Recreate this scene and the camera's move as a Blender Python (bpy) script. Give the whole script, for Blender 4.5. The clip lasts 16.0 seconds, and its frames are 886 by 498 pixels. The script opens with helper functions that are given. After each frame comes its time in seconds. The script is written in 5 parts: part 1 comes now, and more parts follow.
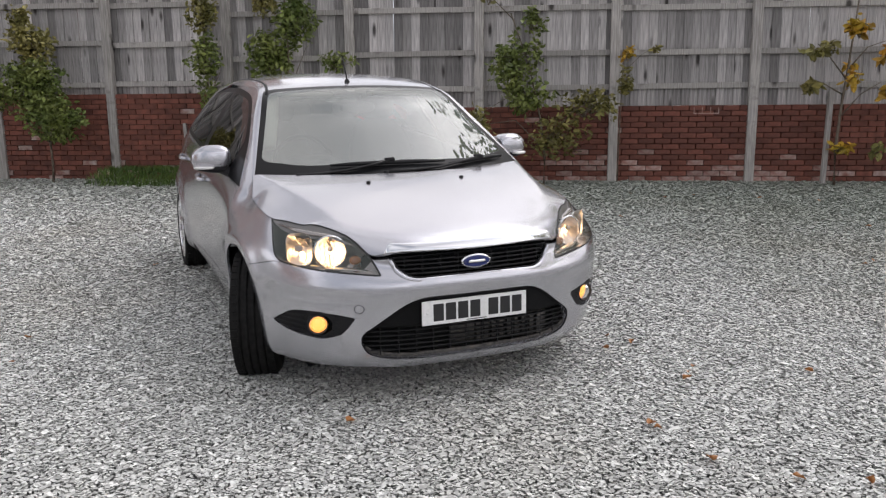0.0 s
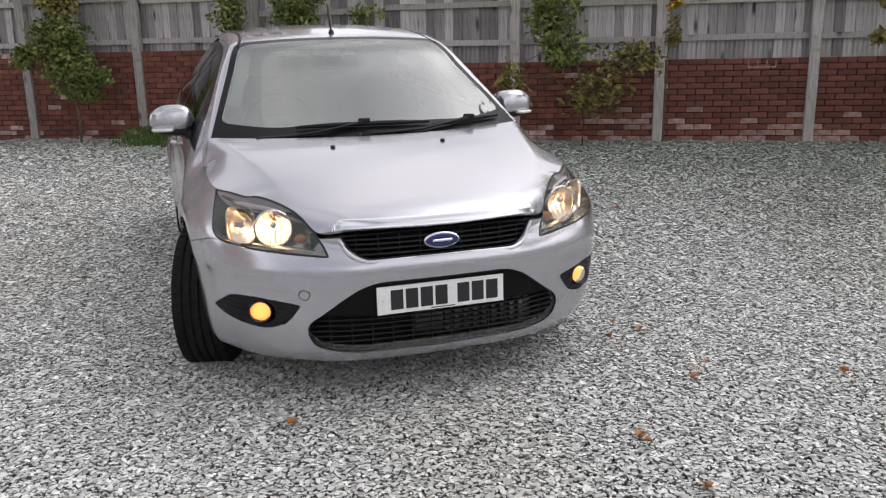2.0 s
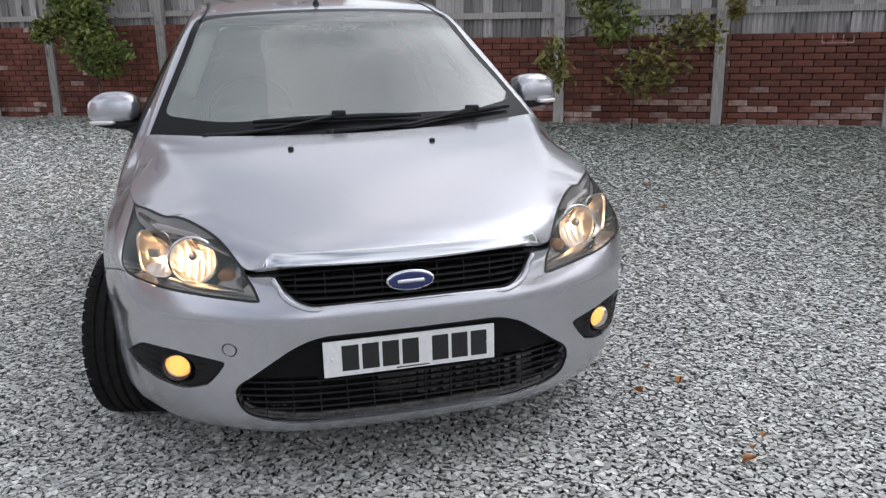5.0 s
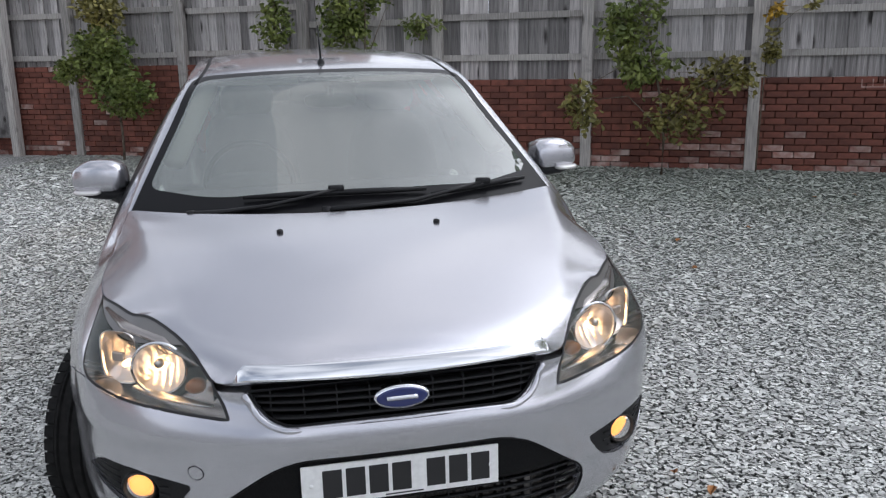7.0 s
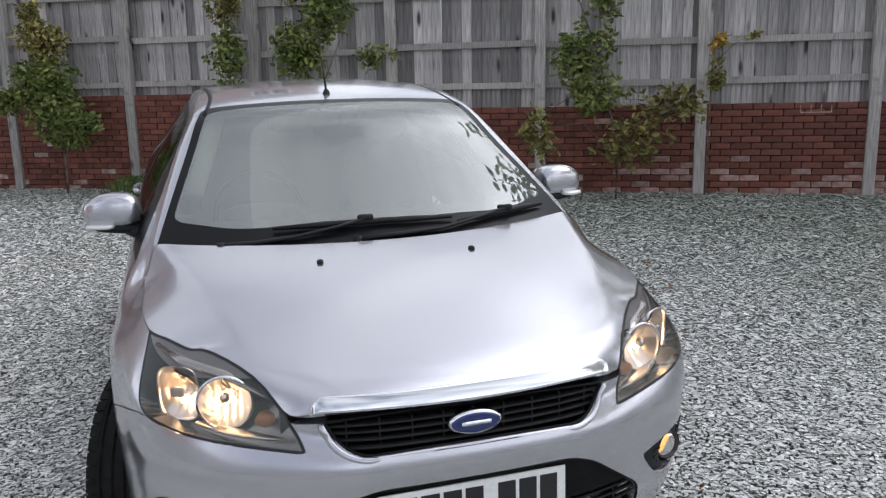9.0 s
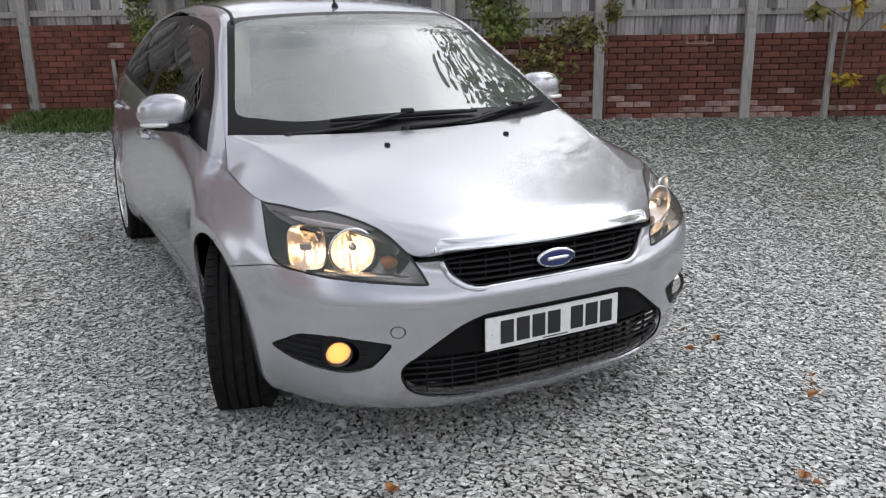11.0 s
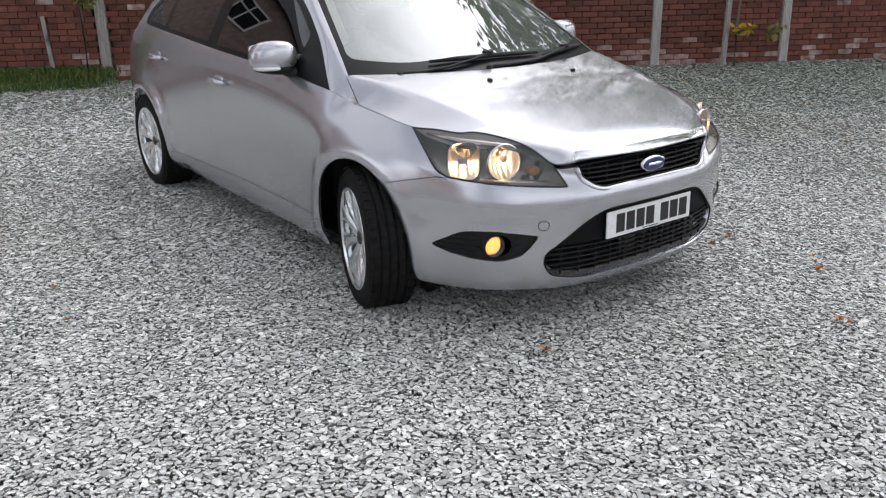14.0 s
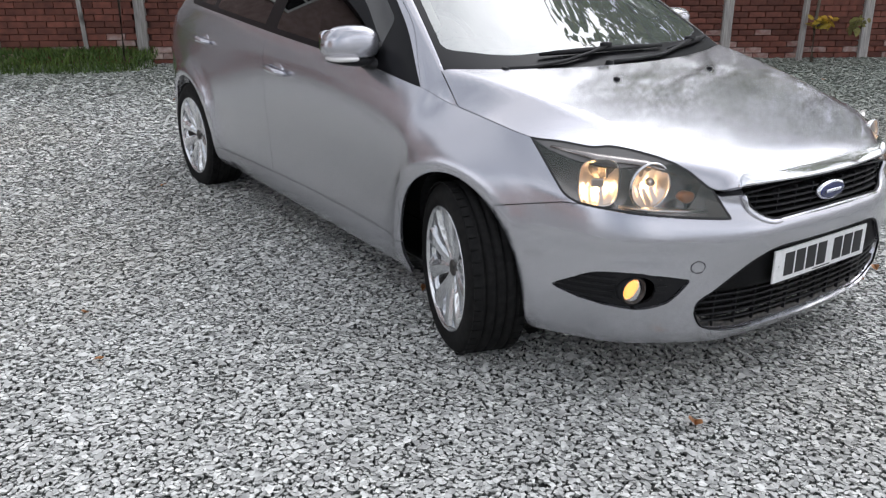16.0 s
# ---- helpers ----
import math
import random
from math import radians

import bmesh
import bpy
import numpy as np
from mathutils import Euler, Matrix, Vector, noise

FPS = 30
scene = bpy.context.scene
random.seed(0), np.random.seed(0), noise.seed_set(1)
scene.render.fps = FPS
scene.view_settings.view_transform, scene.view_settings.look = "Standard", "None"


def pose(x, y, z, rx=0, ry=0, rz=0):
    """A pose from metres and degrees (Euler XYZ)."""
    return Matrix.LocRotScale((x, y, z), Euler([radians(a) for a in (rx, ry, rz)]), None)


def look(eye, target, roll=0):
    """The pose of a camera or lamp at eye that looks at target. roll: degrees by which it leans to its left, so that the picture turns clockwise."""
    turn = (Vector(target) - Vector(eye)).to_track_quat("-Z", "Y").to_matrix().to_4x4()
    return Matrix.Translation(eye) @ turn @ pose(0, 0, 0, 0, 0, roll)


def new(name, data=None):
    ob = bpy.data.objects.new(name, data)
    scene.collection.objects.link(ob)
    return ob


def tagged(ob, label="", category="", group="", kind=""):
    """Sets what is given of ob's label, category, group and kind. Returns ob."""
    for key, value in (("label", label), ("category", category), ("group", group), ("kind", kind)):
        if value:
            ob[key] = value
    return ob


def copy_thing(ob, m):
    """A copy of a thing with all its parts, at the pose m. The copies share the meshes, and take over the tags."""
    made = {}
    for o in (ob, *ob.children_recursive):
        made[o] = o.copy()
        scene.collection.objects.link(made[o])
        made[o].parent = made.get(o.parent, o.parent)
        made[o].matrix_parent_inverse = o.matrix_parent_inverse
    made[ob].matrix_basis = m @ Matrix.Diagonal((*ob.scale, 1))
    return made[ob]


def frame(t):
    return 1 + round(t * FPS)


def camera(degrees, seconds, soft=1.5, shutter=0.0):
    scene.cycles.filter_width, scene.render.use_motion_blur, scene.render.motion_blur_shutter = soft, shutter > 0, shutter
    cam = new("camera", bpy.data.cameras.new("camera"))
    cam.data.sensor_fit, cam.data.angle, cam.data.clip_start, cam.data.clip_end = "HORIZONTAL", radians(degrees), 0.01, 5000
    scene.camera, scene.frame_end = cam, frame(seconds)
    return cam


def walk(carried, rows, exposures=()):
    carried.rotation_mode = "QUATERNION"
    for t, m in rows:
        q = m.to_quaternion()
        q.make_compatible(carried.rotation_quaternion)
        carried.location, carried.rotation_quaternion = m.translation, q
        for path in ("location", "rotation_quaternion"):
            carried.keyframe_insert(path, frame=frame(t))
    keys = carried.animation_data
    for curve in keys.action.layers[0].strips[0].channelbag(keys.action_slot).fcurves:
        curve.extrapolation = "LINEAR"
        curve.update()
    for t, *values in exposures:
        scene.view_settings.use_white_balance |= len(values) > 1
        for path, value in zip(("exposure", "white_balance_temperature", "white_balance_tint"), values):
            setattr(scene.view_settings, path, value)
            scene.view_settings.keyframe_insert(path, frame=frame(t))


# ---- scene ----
cam = camera(56.3, 16.0, soft=1.25)
METRES, EYE, TILT, LEAN, TURN = 5.338, 1.5, 0.0, 0.0, 0.0
ROWS = [
    (0.0, 0.0, 0.0, 0.0, -0.11, -10.58, 0.57),
    (0.5, 0.0274, 0.0215, -0.0009, 1.51, -11.26, 0.51),
    (1.0, 0.0423, 0.044, -0.0034, 2.52, -12.01, 0.66),
    (1.5, 0.0524, 0.0759, -0.0056, 2.84, -12.66, 1.13),
    (2.0, 0.0733, 0.1027, -0.006, 4.13, -13.4, 1.06),
    (2.5, 0.0958, 0.1286, -0.0053, 5.99, -14.0, 0.46),
    (3.0, 0.1022, 0.157, -0.0085, 6.74, -14.24, 0.44),
    (5.5, 0.1107, 0.2836, -0.0003, 8.27, -15.21, 0.93),
    (6.0, 0.1141, 0.3054, 0.0059, 8.57, -15.05, 0.68),
    (6.5, 0.1155, 0.32, 0.0126, 9.07, -14.21, 0.62),
    (7.0, 0.1147, 0.3251, 0.0198, 10.1, -13.1, 0.97),
    (7.5, 0.1137, 0.3301, 0.0253, 10.38, -12.0, 0.99),
    (8.0, 0.1021, 0.3313, 0.0281, 9.48, -11.21, 0.67),
    (10.5, -0.0519, 0.236, 0.0037, -2.94, -12.94, 1.83),
    (11.0, -0.0763, 0.2093, -0.0005, -4.51, -15.25, 0.92),
    (11.5, -0.091, 0.1765, -0.001, -4.26, -16.6, 0.19),
    (12.0, -0.1203, 0.1615, -0.0003, -4.79, -16.96, 0.75),
    (12.5, -0.1642, 0.1516, 0.0023, -6.79, -16.73, 1.81),
    (13.0, -0.1961, 0.1339, -0.0006, -7.95, -16.45, 1.35),
    (13.5, -0.2307, 0.1135, 0.0041, -9.98, -17.16, 1.04),
    (14.0, -0.2784, 0.1152, 0.0008, -13.95, -18.19, 0.98),
    (14.5, -0.3035, 0.1295, -0.0002, -14.67, -18.1, 0.0),
    (15.0, -0.3, 0.1616, -0.0008, -11.86, -17.64, -0.82),
    (15.5, -0.3027, 0.202, -0.0064, -10.81, -18.11, -0.87),
    (16.0, -0.3068, 0.2521, -0.0069, -11.88, -19.05, 0.02),
]

SLOPE, BASE = 0.022, 0.005      # the yard rises gently towards the fence
walk(cam, [(t, pose(0, 0, EYE, TILT, LEAN, TURN) @ pose(METRES * x, METRES * y, METRES * z, 90 + pitch, roll, yaw)) for t, x, y, z, yaw, pitch, roll in ROWS],
     exposures=[(0.0, 0.28, 6750, 14), (3.2, 0.26, 6700, 14), (5.3, 0.22, 6350, 12), (8.2, 0.20, 6250, 12), (10.3, 0.28, 6450, 12), (12.5, 0.30, 6550, 12), (16.0, 0.36, 6400, 12)])

# ---- light ----
world = bpy.data.worlds.new("world")
scene.world = world
world.use_nodes = True
wn = world.node_tree.nodes
wl = world.node_tree.links
bg = wn["Background"]
sky = wn.new("ShaderNodeTexSky")
sky.sky_type = "NISHITA"
sky.sun_disc = False
sky.sun_elevation = radians(42.8)
sky.sun_rotation = radians(67.6)
sky.air_density, sky.dust_density, sky.ozone_density = 1.0, 6.0, 1.0
bg.inputs[1].default_value = 0.112
# broken cloud cover, brightest low down and round the sun
tc = wn.new("ShaderNodeTexCoord")
cl = wn.new("ShaderNodeTexNoise")
cl.inputs["Scale"].default_value = 2.1
cl.inputs["Detail"].default_value = 6
ramp = wn.new("ShaderNodeValToRGB")
ramp.color_ramp.elements[0].position, ramp.color_ramp.elements[1].position = 0.38, 0.62
ramp.color_ramp.elements[0].color = (0.42, 0.47, 0.56, 1)
ramp.color_ramp.elements[1].color = (1.42, 1.46, 1.52, 1)
SUNWARD = Vector((0.68, 0.28, 0.68)).normalized()
sep = wn.new("ShaderNodeSeparateXYZ")
near_sun = wn.new("ShaderNodeVectorMath")
near_sun.operation = "DOT_PRODUCT"
near_sun.inputs[1].default_value = SUNWARD
veil = wn.new("ShaderNodeMapRange")
veil.inputs[1].default_value, veil.inputs[2].default_value = 0.45, 1.0
veil.inputs[3].default_value, veil.inputs[4].default_value = 0.0, 1.0
power = wn.new("ShaderNodeMath")
power.operation = "POWER"
power.inputs[1].default_value = 4.0
glare = wn.new("ShaderNodeMath")
glare.operation = "MULTIPLY_ADD"
glare.inputs[1].default_value = 35.0
hi = wn.new("ShaderNodeMapRange")
hi.inputs[1].default_value, hi.inputs[2].default_value = 0.0, 0.55
hi.inputs[3].default_value, hi.inputs[4].default_value = 10.5, 5.7
mul = wn.new("ShaderNodeVectorMath")
mul.operation = "SCALE"
mx = wn.new("ShaderNodeMix")
mx.data_type = "RGBA"
mx.inputs[0].default_value = 0.85
wl.new(tc.outputs["Generated"], cl.inputs["Vector"])
wl.new(tc.outputs["Generated"], sep.inputs[0])
wl.new(sep.outputs[2], hi.inputs[0])
wl.new(cl.outputs["Fac"], ramp.inputs[0])
wl.new(ramp.outputs[0], mul.inputs[0])
wl.new(tc.outputs["Generated"], near_sun.inputs[0])
wl.new(near_sun.outputs["Value"], veil.inputs[0])
wl.new(veil.outputs[0], power.inputs[0])
wl.new(power.outputs[0], glare.inputs[0])
wl.new(hi.outputs[0], glare.inputs[2])
wl.new(glare.outputs[0], mul.inputs["Scale"])
wl.new(sky.outputs[0], mx.inputs[6])
wl.new(mul.outputs[0], mx.inputs[7])
wl.new(mx.outputs[2], bg.inputs[0])
sun = new("sun", bpy.data.lights.new("sun", "SUN"))
sun.data.energy, sun.data.angle, sun.data.color = 0.5, radians(110), (1.0, 0.93, 0.84)
sun.matrix_world = look(Vector((0, 4.5, 0)) + 12 * SUNWARD, (0, 4.5, 0))


# ---- small tools ----
def ground_z(x, y):
    return BASE + SLOPE * y


def empty(name, m=Matrix()):
    ob = new(name)
    ob.matrix_world = m
    return ob


def mesh_of(name, bm, mats, smooth=True):
    me = bpy.data.meshes.new(name)
    bm.to_mesh(me)
    bm.free()
    for m in (mats if isinstance(mats, (list, tuple)) else [mats]):
        me.materials.append(m)
    if smooth:
        me.shade_smooth()
    return me


def part(name, bm, mats, parent, label="", smooth=True):
    ob = new(name, mesh_of(name, bm, mats, smooth) if isinstance(bm, bmesh.types.BMesh) else bm)
    ob.parent = parent
    if label:
        ob["label"] = label
    return ob


def box(bm, lo, hi, bevel=0.0, seg=1, m=Matrix()):
    c = [(a + b) / 2 for a, b in zip(lo, hi)]
    d = [abs(b - a) for a, b in zip(lo, hi)]
    vs = bmesh.ops.create_cube(bm, size=1.0, matrix=m @ Matrix.Translation(c) @ Matrix.Diagonal((*d, 1)))["verts"]
    if bevel:
        es = list({e for v in vs for e in v.link_edges})
        bmesh.ops.bevel(bm, geom=es, offset=bevel, segments=seg, affect="EDGES", profile=0.5)
    return bm


def turned(bm, profile, steps=32, m=Matrix(), close=False):
    """A solid of revolution about y: profile rows of (radius, y)."""
    rings = []
    for r, y in profile:
        if r < 1e-6:
            rings.append([bm.verts.new(m @ Vector((0, y, 0)))] * steps)
        else:
            rings.append([bm.verts.new(m @ Vector((r * math.cos(2 * math.pi * i / steps), y, r * math.sin(2 * math.pi * i / steps)))) for i in range(steps)])
    pairs = list(zip(rings, rings[1:])) + ([(rings[-1], rings[0])] if close else [])
    for a, b in pairs:
        for i in range(steps):
            j = (i + 1) % steps
            q = []
            for v in (a[i], a[j], b[j], b[i]):
                if v not in q:
                    q.append(v)
            if len(q) > 2:
                bm.faces.new(q)
    return bm


def tube(bm, pts, radii, steps=8, cap=True, flat=1.0):
    """A tube along points."""
    pts = [Vector(p) for p in pts]
    if not isinstance(radii, (list, tuple)):
        radii = [radii] * len(pts)
    rings = []
    up = Vector((0.0, 0.0, 1.0))
    for i, p in enumerate(pts):
        d = (pts[min(i + 1, len(pts) - 1)] - pts[max(i - 1, 0)]).normalized()
        a = d.cross(up)
        if a.length < 1e-3:
            a = d.cross(Vector((1, 0, 0)))
        a.normalize()
        b = a.cross(d)
        rings.append([bm.verts.new(p + radii[i] * (math.cos(2 * math.pi * k / steps) * a + flat * math.sin(2 * math.pi * k / steps) * b)) for k in range(steps)])
    for r, q in zip(rings, rings[1:]):
        for k in range(steps):
            bm.faces.new((r[k], r[(k + 1) % steps], q[(k + 1) % steps], q[k]))
    if cap:
        bm.faces.new(rings[0][::-1])
        bm.faces.new(rings[-1])
    return bm


def spline(knots, x):
    """Natural cubic through knots (a dict of number -> value or tuple), at x (array)."""
    ks = np.array(sorted(knots), float)
    vs = np.array([np.atleast_1d(knots[k]) for k in sorted(knots)], float)
    n = len(ks)
    h = np.diff(ks)
    a = np.zeros((n, n))
    r = np.zeros((n, vs.shape[1]))
    a[0, 0] = a[-1, -1] = 1
    for i in range(1, n - 1):
        a[i, i - 1], a[i, i], a[i, i + 1] = h[i - 1], 2 * (h[i - 1] + h[i]), h[i]
        r[i] = 6 * ((vs[i + 1] - vs[i]) / h[i] - (vs[i] - vs[i - 1]) / h[i - 1])
    mm = np.linalg.solve(a, r)
    x = np.atleast_1d(np.asarray(x, float))
    j = np.clip(np.searchsorted(ks, x, side="right") - 1, 0, n - 2)
    t0, t1 = (ks[j + 1] - x)[:, None], (x - ks[j])[:, None]
    hj = h[j][:, None]
    return mm[j] * t0 ** 3 / (6 * hj) + mm[j + 1] * t1 ** 3 / (6 * hj) + (vs[j] / hj - mm[j] * hj / 6) * t0 + (vs[j + 1] / hj - mm[j + 1] * hj / 6) * t1


def rounded(pts, r=0.02, seg=5):
    """A polygon with its corners rounded; r may be one radius a corner."""
    out = []
    n = len(pts)
    for i, p in enumerate(pts):
        rr = r[i] if isinstance(r, (list, tuple)) else r
        p, a, b = Vector(p), Vector(pts[i - 1]), Vector(pts[(i + 1) % n])
        if rr <= 0:
            out.append(tuple(p))
            continue
        da, db = a - p, b - p
        k = min(rr, da.length * 0.48, db.length * 0.48)
        s, e = p + da.normalized() * k, p + db.normalized() * k
        for q in range(seg + 1):
            t = q / seg
            out.append(tuple((1 - t) ** 2 * s + 2 * t * (1 - t) * p + t * t * e))
    return out


# ---- materials ----
def material(name, colour=(0.5, 0.5, 0.5), rough=0.5, metal=0.0, spec=0.5, coat=0.0):
    m = bpy.data.materials.new(name)
    m.use_nodes = True
    p = m.node_tree.nodes["Principled BSDF"]
    p.inputs["Base Color"].default_value = (*colour, 1)
    p.inputs["Roughness"].default_value = rough
    p.inputs["Metallic"].default_value = metal
    p.inputs["Specular IOR Level"].default_value = spec
    p.inputs["Coat Weight"].default_value = coat
    p.inputs["Coat Roughness"].default_value = 0.04
    return m


def nodes_of(m):
    return m.node_tree.nodes, m.node_tree.links, m.node_tree.nodes["Principled BSDF"]


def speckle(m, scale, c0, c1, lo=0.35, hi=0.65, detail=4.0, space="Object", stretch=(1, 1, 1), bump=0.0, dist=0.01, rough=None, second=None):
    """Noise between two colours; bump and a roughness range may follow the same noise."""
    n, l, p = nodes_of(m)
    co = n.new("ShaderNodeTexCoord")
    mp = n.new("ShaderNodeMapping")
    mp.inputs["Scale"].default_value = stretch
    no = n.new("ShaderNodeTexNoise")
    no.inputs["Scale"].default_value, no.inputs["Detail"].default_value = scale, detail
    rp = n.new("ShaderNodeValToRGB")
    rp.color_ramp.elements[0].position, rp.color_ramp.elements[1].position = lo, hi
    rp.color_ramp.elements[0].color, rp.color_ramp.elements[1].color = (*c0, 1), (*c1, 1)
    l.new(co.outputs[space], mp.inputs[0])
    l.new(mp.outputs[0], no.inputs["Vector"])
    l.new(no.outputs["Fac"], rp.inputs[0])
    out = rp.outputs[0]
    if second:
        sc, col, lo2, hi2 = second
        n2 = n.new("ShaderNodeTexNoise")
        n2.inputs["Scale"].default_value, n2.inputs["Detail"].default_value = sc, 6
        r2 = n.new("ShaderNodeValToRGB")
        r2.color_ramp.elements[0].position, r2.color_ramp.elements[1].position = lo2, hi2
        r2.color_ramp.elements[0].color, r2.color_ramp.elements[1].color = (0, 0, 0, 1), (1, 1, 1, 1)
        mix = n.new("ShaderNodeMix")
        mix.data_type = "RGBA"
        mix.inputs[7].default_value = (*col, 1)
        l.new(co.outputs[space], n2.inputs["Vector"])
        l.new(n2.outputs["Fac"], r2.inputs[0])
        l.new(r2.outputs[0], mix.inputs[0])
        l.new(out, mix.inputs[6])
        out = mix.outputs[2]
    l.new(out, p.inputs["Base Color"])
    if bump:
        b = n.new("ShaderNodeBump")
        b.inputs["Strength"].default_value, b.inputs["Distance"].default_value = bump, dist
        l.new(no.outputs["Fac"], b.inputs["Height"])
        l.new(b.outputs[0], p.inputs["Normal"])
    if rough:
        mr = n.new("ShaderNodeMapRange")
        mr.inputs[3].default_value, mr.inputs[4].default_value = rough
        l.new(no.outputs["Fac"], mr.inputs[0])
        l.new(mr.outputs[0], p.inputs["Roughness"])
    return m


def vary(m, amount=0.3, island=False):
    """Scale the base colour's value from piece to piece."""
    n, l, p = nodes_of(m)
    src = p.inputs["Base Color"].links[0].from_socket if p.inputs["Base Color"].links else None
    hs = n.new("ShaderNodeHueSaturation")
    if src:
        l.new(src, hs.inputs["Color"])
    else:
        hs.inputs["Color"].default_value = p.inputs["Base Color"].default_value
    rnd = n.new("ShaderNodeNewGeometry").outputs["Random Per Island"] if island else n.new("ShaderNodeObjectInfo").outputs["Random"]
    mr = n.new("ShaderNodeMapRange")
    mr.inputs[3].default_value, mr.inputs[4].default_value = 1 - amount, 1 + amount
    l.new(rnd, mr.inputs[0])
    l.new(mr.outputs[0], hs.inputs["Value"])
    l.new(hs.outputs[0], p.inputs["Base Color"])
    return m


def knotty(m, scale, dark):
    """Small round knots strewn over timber."""
    n, l, p = nodes_of(m)
    src = p.inputs["Base Color"].links[0].from_socket
    co, ob = n.new("ShaderNodeTexCoord"), n.new("ShaderNodeObjectInfo")
    mp, shift = n.new("ShaderNodeMapping"), n.new("ShaderNodeVectorMath")
    mp.inputs["Scale"].default_value = (1.0, 1.0, 0.55)
    shift.operation = "MULTIPLY_ADD"
    shift.inputs[1].default_value = (31.0, 17.0, 57.0)
    l.new(ob.outputs["Random"], shift.inputs[0])
    l.new(co.outputs["Object"], shift.inputs[2])
    l.new(shift.outputs[0], mp.inputs[0])
    vo = n.new("ShaderNodeTexVoronoi")
    vo.inputs["Scale"].default_value = scale
    l.new(mp.outputs[0], vo.inputs["Vector"])
    mr = n.new("ShaderNodeMapRange")
    mr.inputs[1].default_value, mr.inputs[2].default_value = 0.08, 0.20
    mr.inputs[3].default_value, mr.inputs[4].default_value = 0.9, 0.0
    l.new(vo.outputs["Distance"], mr.inputs[0])
    mix = n.new("ShaderNodeMix")
    mix.data_type = "RGBA"
    mix.inputs[7].default_value = (*dark, 1)
    l.new(mr.outputs[0], mix.inputs[0])
    l.new(src, mix.inputs[6])
    l.new(mix.outputs[2], p.inputs["Base Color"])
    return m


def mossy_shaded(m):
    """Green algae film on the stones of the little-used ground along the fence, with the shade there painted in."""
    n, l, p = nodes_of(m)
    src = p.inputs["Base Color"].links[0].from_socket
    co = n.new("ShaderNodeTexCoord")
    run = n.new("ShaderNodeVectorMath")
    run.operation = "DOT_PRODUCT"
    run.inputs[1].default_value = (0.10, 0.20, 0.0)
    no = n.new("ShaderNodeTexNoise")
    no.inputs["Scale"].default_value, no.inputs["Detail"].default_value = 0.55, 5
    add = n.new("ShaderNodeMath")
    mr = n.new("ShaderNodeMapRange")
    mr.inputs[1].default_value, mr.inputs[2].default_value = 1.75, 2.75
    mr.inputs[4].default_value = 0.85
    mix = n.new("ShaderNodeMix")
    mix.data_type, mix.blend_type = "RGBA", "MULTIPLY"
    mix.inputs[7].default_value = (0.50, 0.545, 0.49, 1)
    l.new(co.outputs["Object"], run.inputs[0])
    l.new(co.outputs["Object"], no.inputs["Vector"])
    l.new(run.outputs["Value"], add.inputs[0])
    l.new(no.outputs["Fac"], add.inputs[1])
    l.new(add.outputs[0], mr.inputs[0])
    l.new(mr.outputs[0], mix.inputs[0])
    l.new(src, mix.inputs[6])
    l.new(mix.outputs[2], p.inputs["Base Color"])
    return m


def pane(name, tint, gloss=0.04, power=1.45, haze=0.0):
    """Clear sheet: lets light through, mirrors by Fresnel; its thin pale film is painted-in haze."""
    m = bpy.data.materials.new(name)
    m.use_nodes = True
    n, l = m.node_tree.nodes, m.node_tree.links
    n.remove(n["Principled BSDF"])
    tr = n.new("ShaderNodeBsdfTransparent")
    tr.inputs[0].default_value = (*tint, 1)
    gl = n.new("ShaderNodeBsdfGlossy")
    gl.inputs["Roughness"].default_value = gloss
    fr = n.new("ShaderNodeFresnel")
    fr.inputs[0].default_value = power
    mix = n.new("ShaderNodeMixShader")
    l.new(fr.outputs[0], mix.inputs[0])
    film_ = n.new("ShaderNodeMixShader")
    haze_tone = n.new("ShaderNodeBsdfDiffuse")
    haze_tone.inputs[0].default_value = (0.58, 0.66, 0.60, 1)
    film_.inputs[0].default_value = haze
    l.new(tr.outputs[0], film_.inputs[1])
    l.new(haze_tone.outputs[0], film_.inputs[2])
    l.new(film_.outputs[0] if haze else tr.outputs[0], mix.inputs[1])
    l.new(gl.outputs[0], mix.inputs[2])
    l.new(mix.outputs[0], n["Material Output"].inputs[0])
    return m


def glow(name, colour, strength):
    m = material(name, colour, 0.3)
    p = m.node_tree.nodes["Principled BSDF"]
    p.inputs["Emission Color"].default_value = (*colour, 1)
    p.inputs["Emission Strength"].default_value = strength
    return m


PAINT = speckle(material("silver_paint", (0.60, 0.60, 0.63), 0.26, 0.88, 0.5, 1.0), 900, (0.505, 0.503, 0.54), (0.565, 0.563, 0.60), detail=1)
PAINT.node_tree.nodes["Principled BSDF"].inputs["Coat Roughness"].default_value = 0.09
BLACK = speckle(material("black_plastic", (0.02, 0.02, 0.022), 0.5, 0, 0.22), 300, (0.009, 0.009, 0.010), (0.018, 0.018, 0.019), bump=0.1, dist=0.001)
GLOSSBLACK = material("gloss_black_trim", (0.006, 0.006, 0.007), 0.28, 0, 0.14)
SMOKE = material("smoked_lens", (0.11, 0.105, 0.10), 0.3, 0.0, 0.5, 1.0)
RUBBER = speckle(material("tyre_rubber", (0.02, 0.02, 0.02), 0.7, 0, 0.15), 40, (0.006, 0.006, 0.006), (0.013, 0.0127, 0.0123), bump=0.1, dist=0.002)
CHROME = material("chrome", (0.78, 0.79, 0.82), 0.07, 1.0)
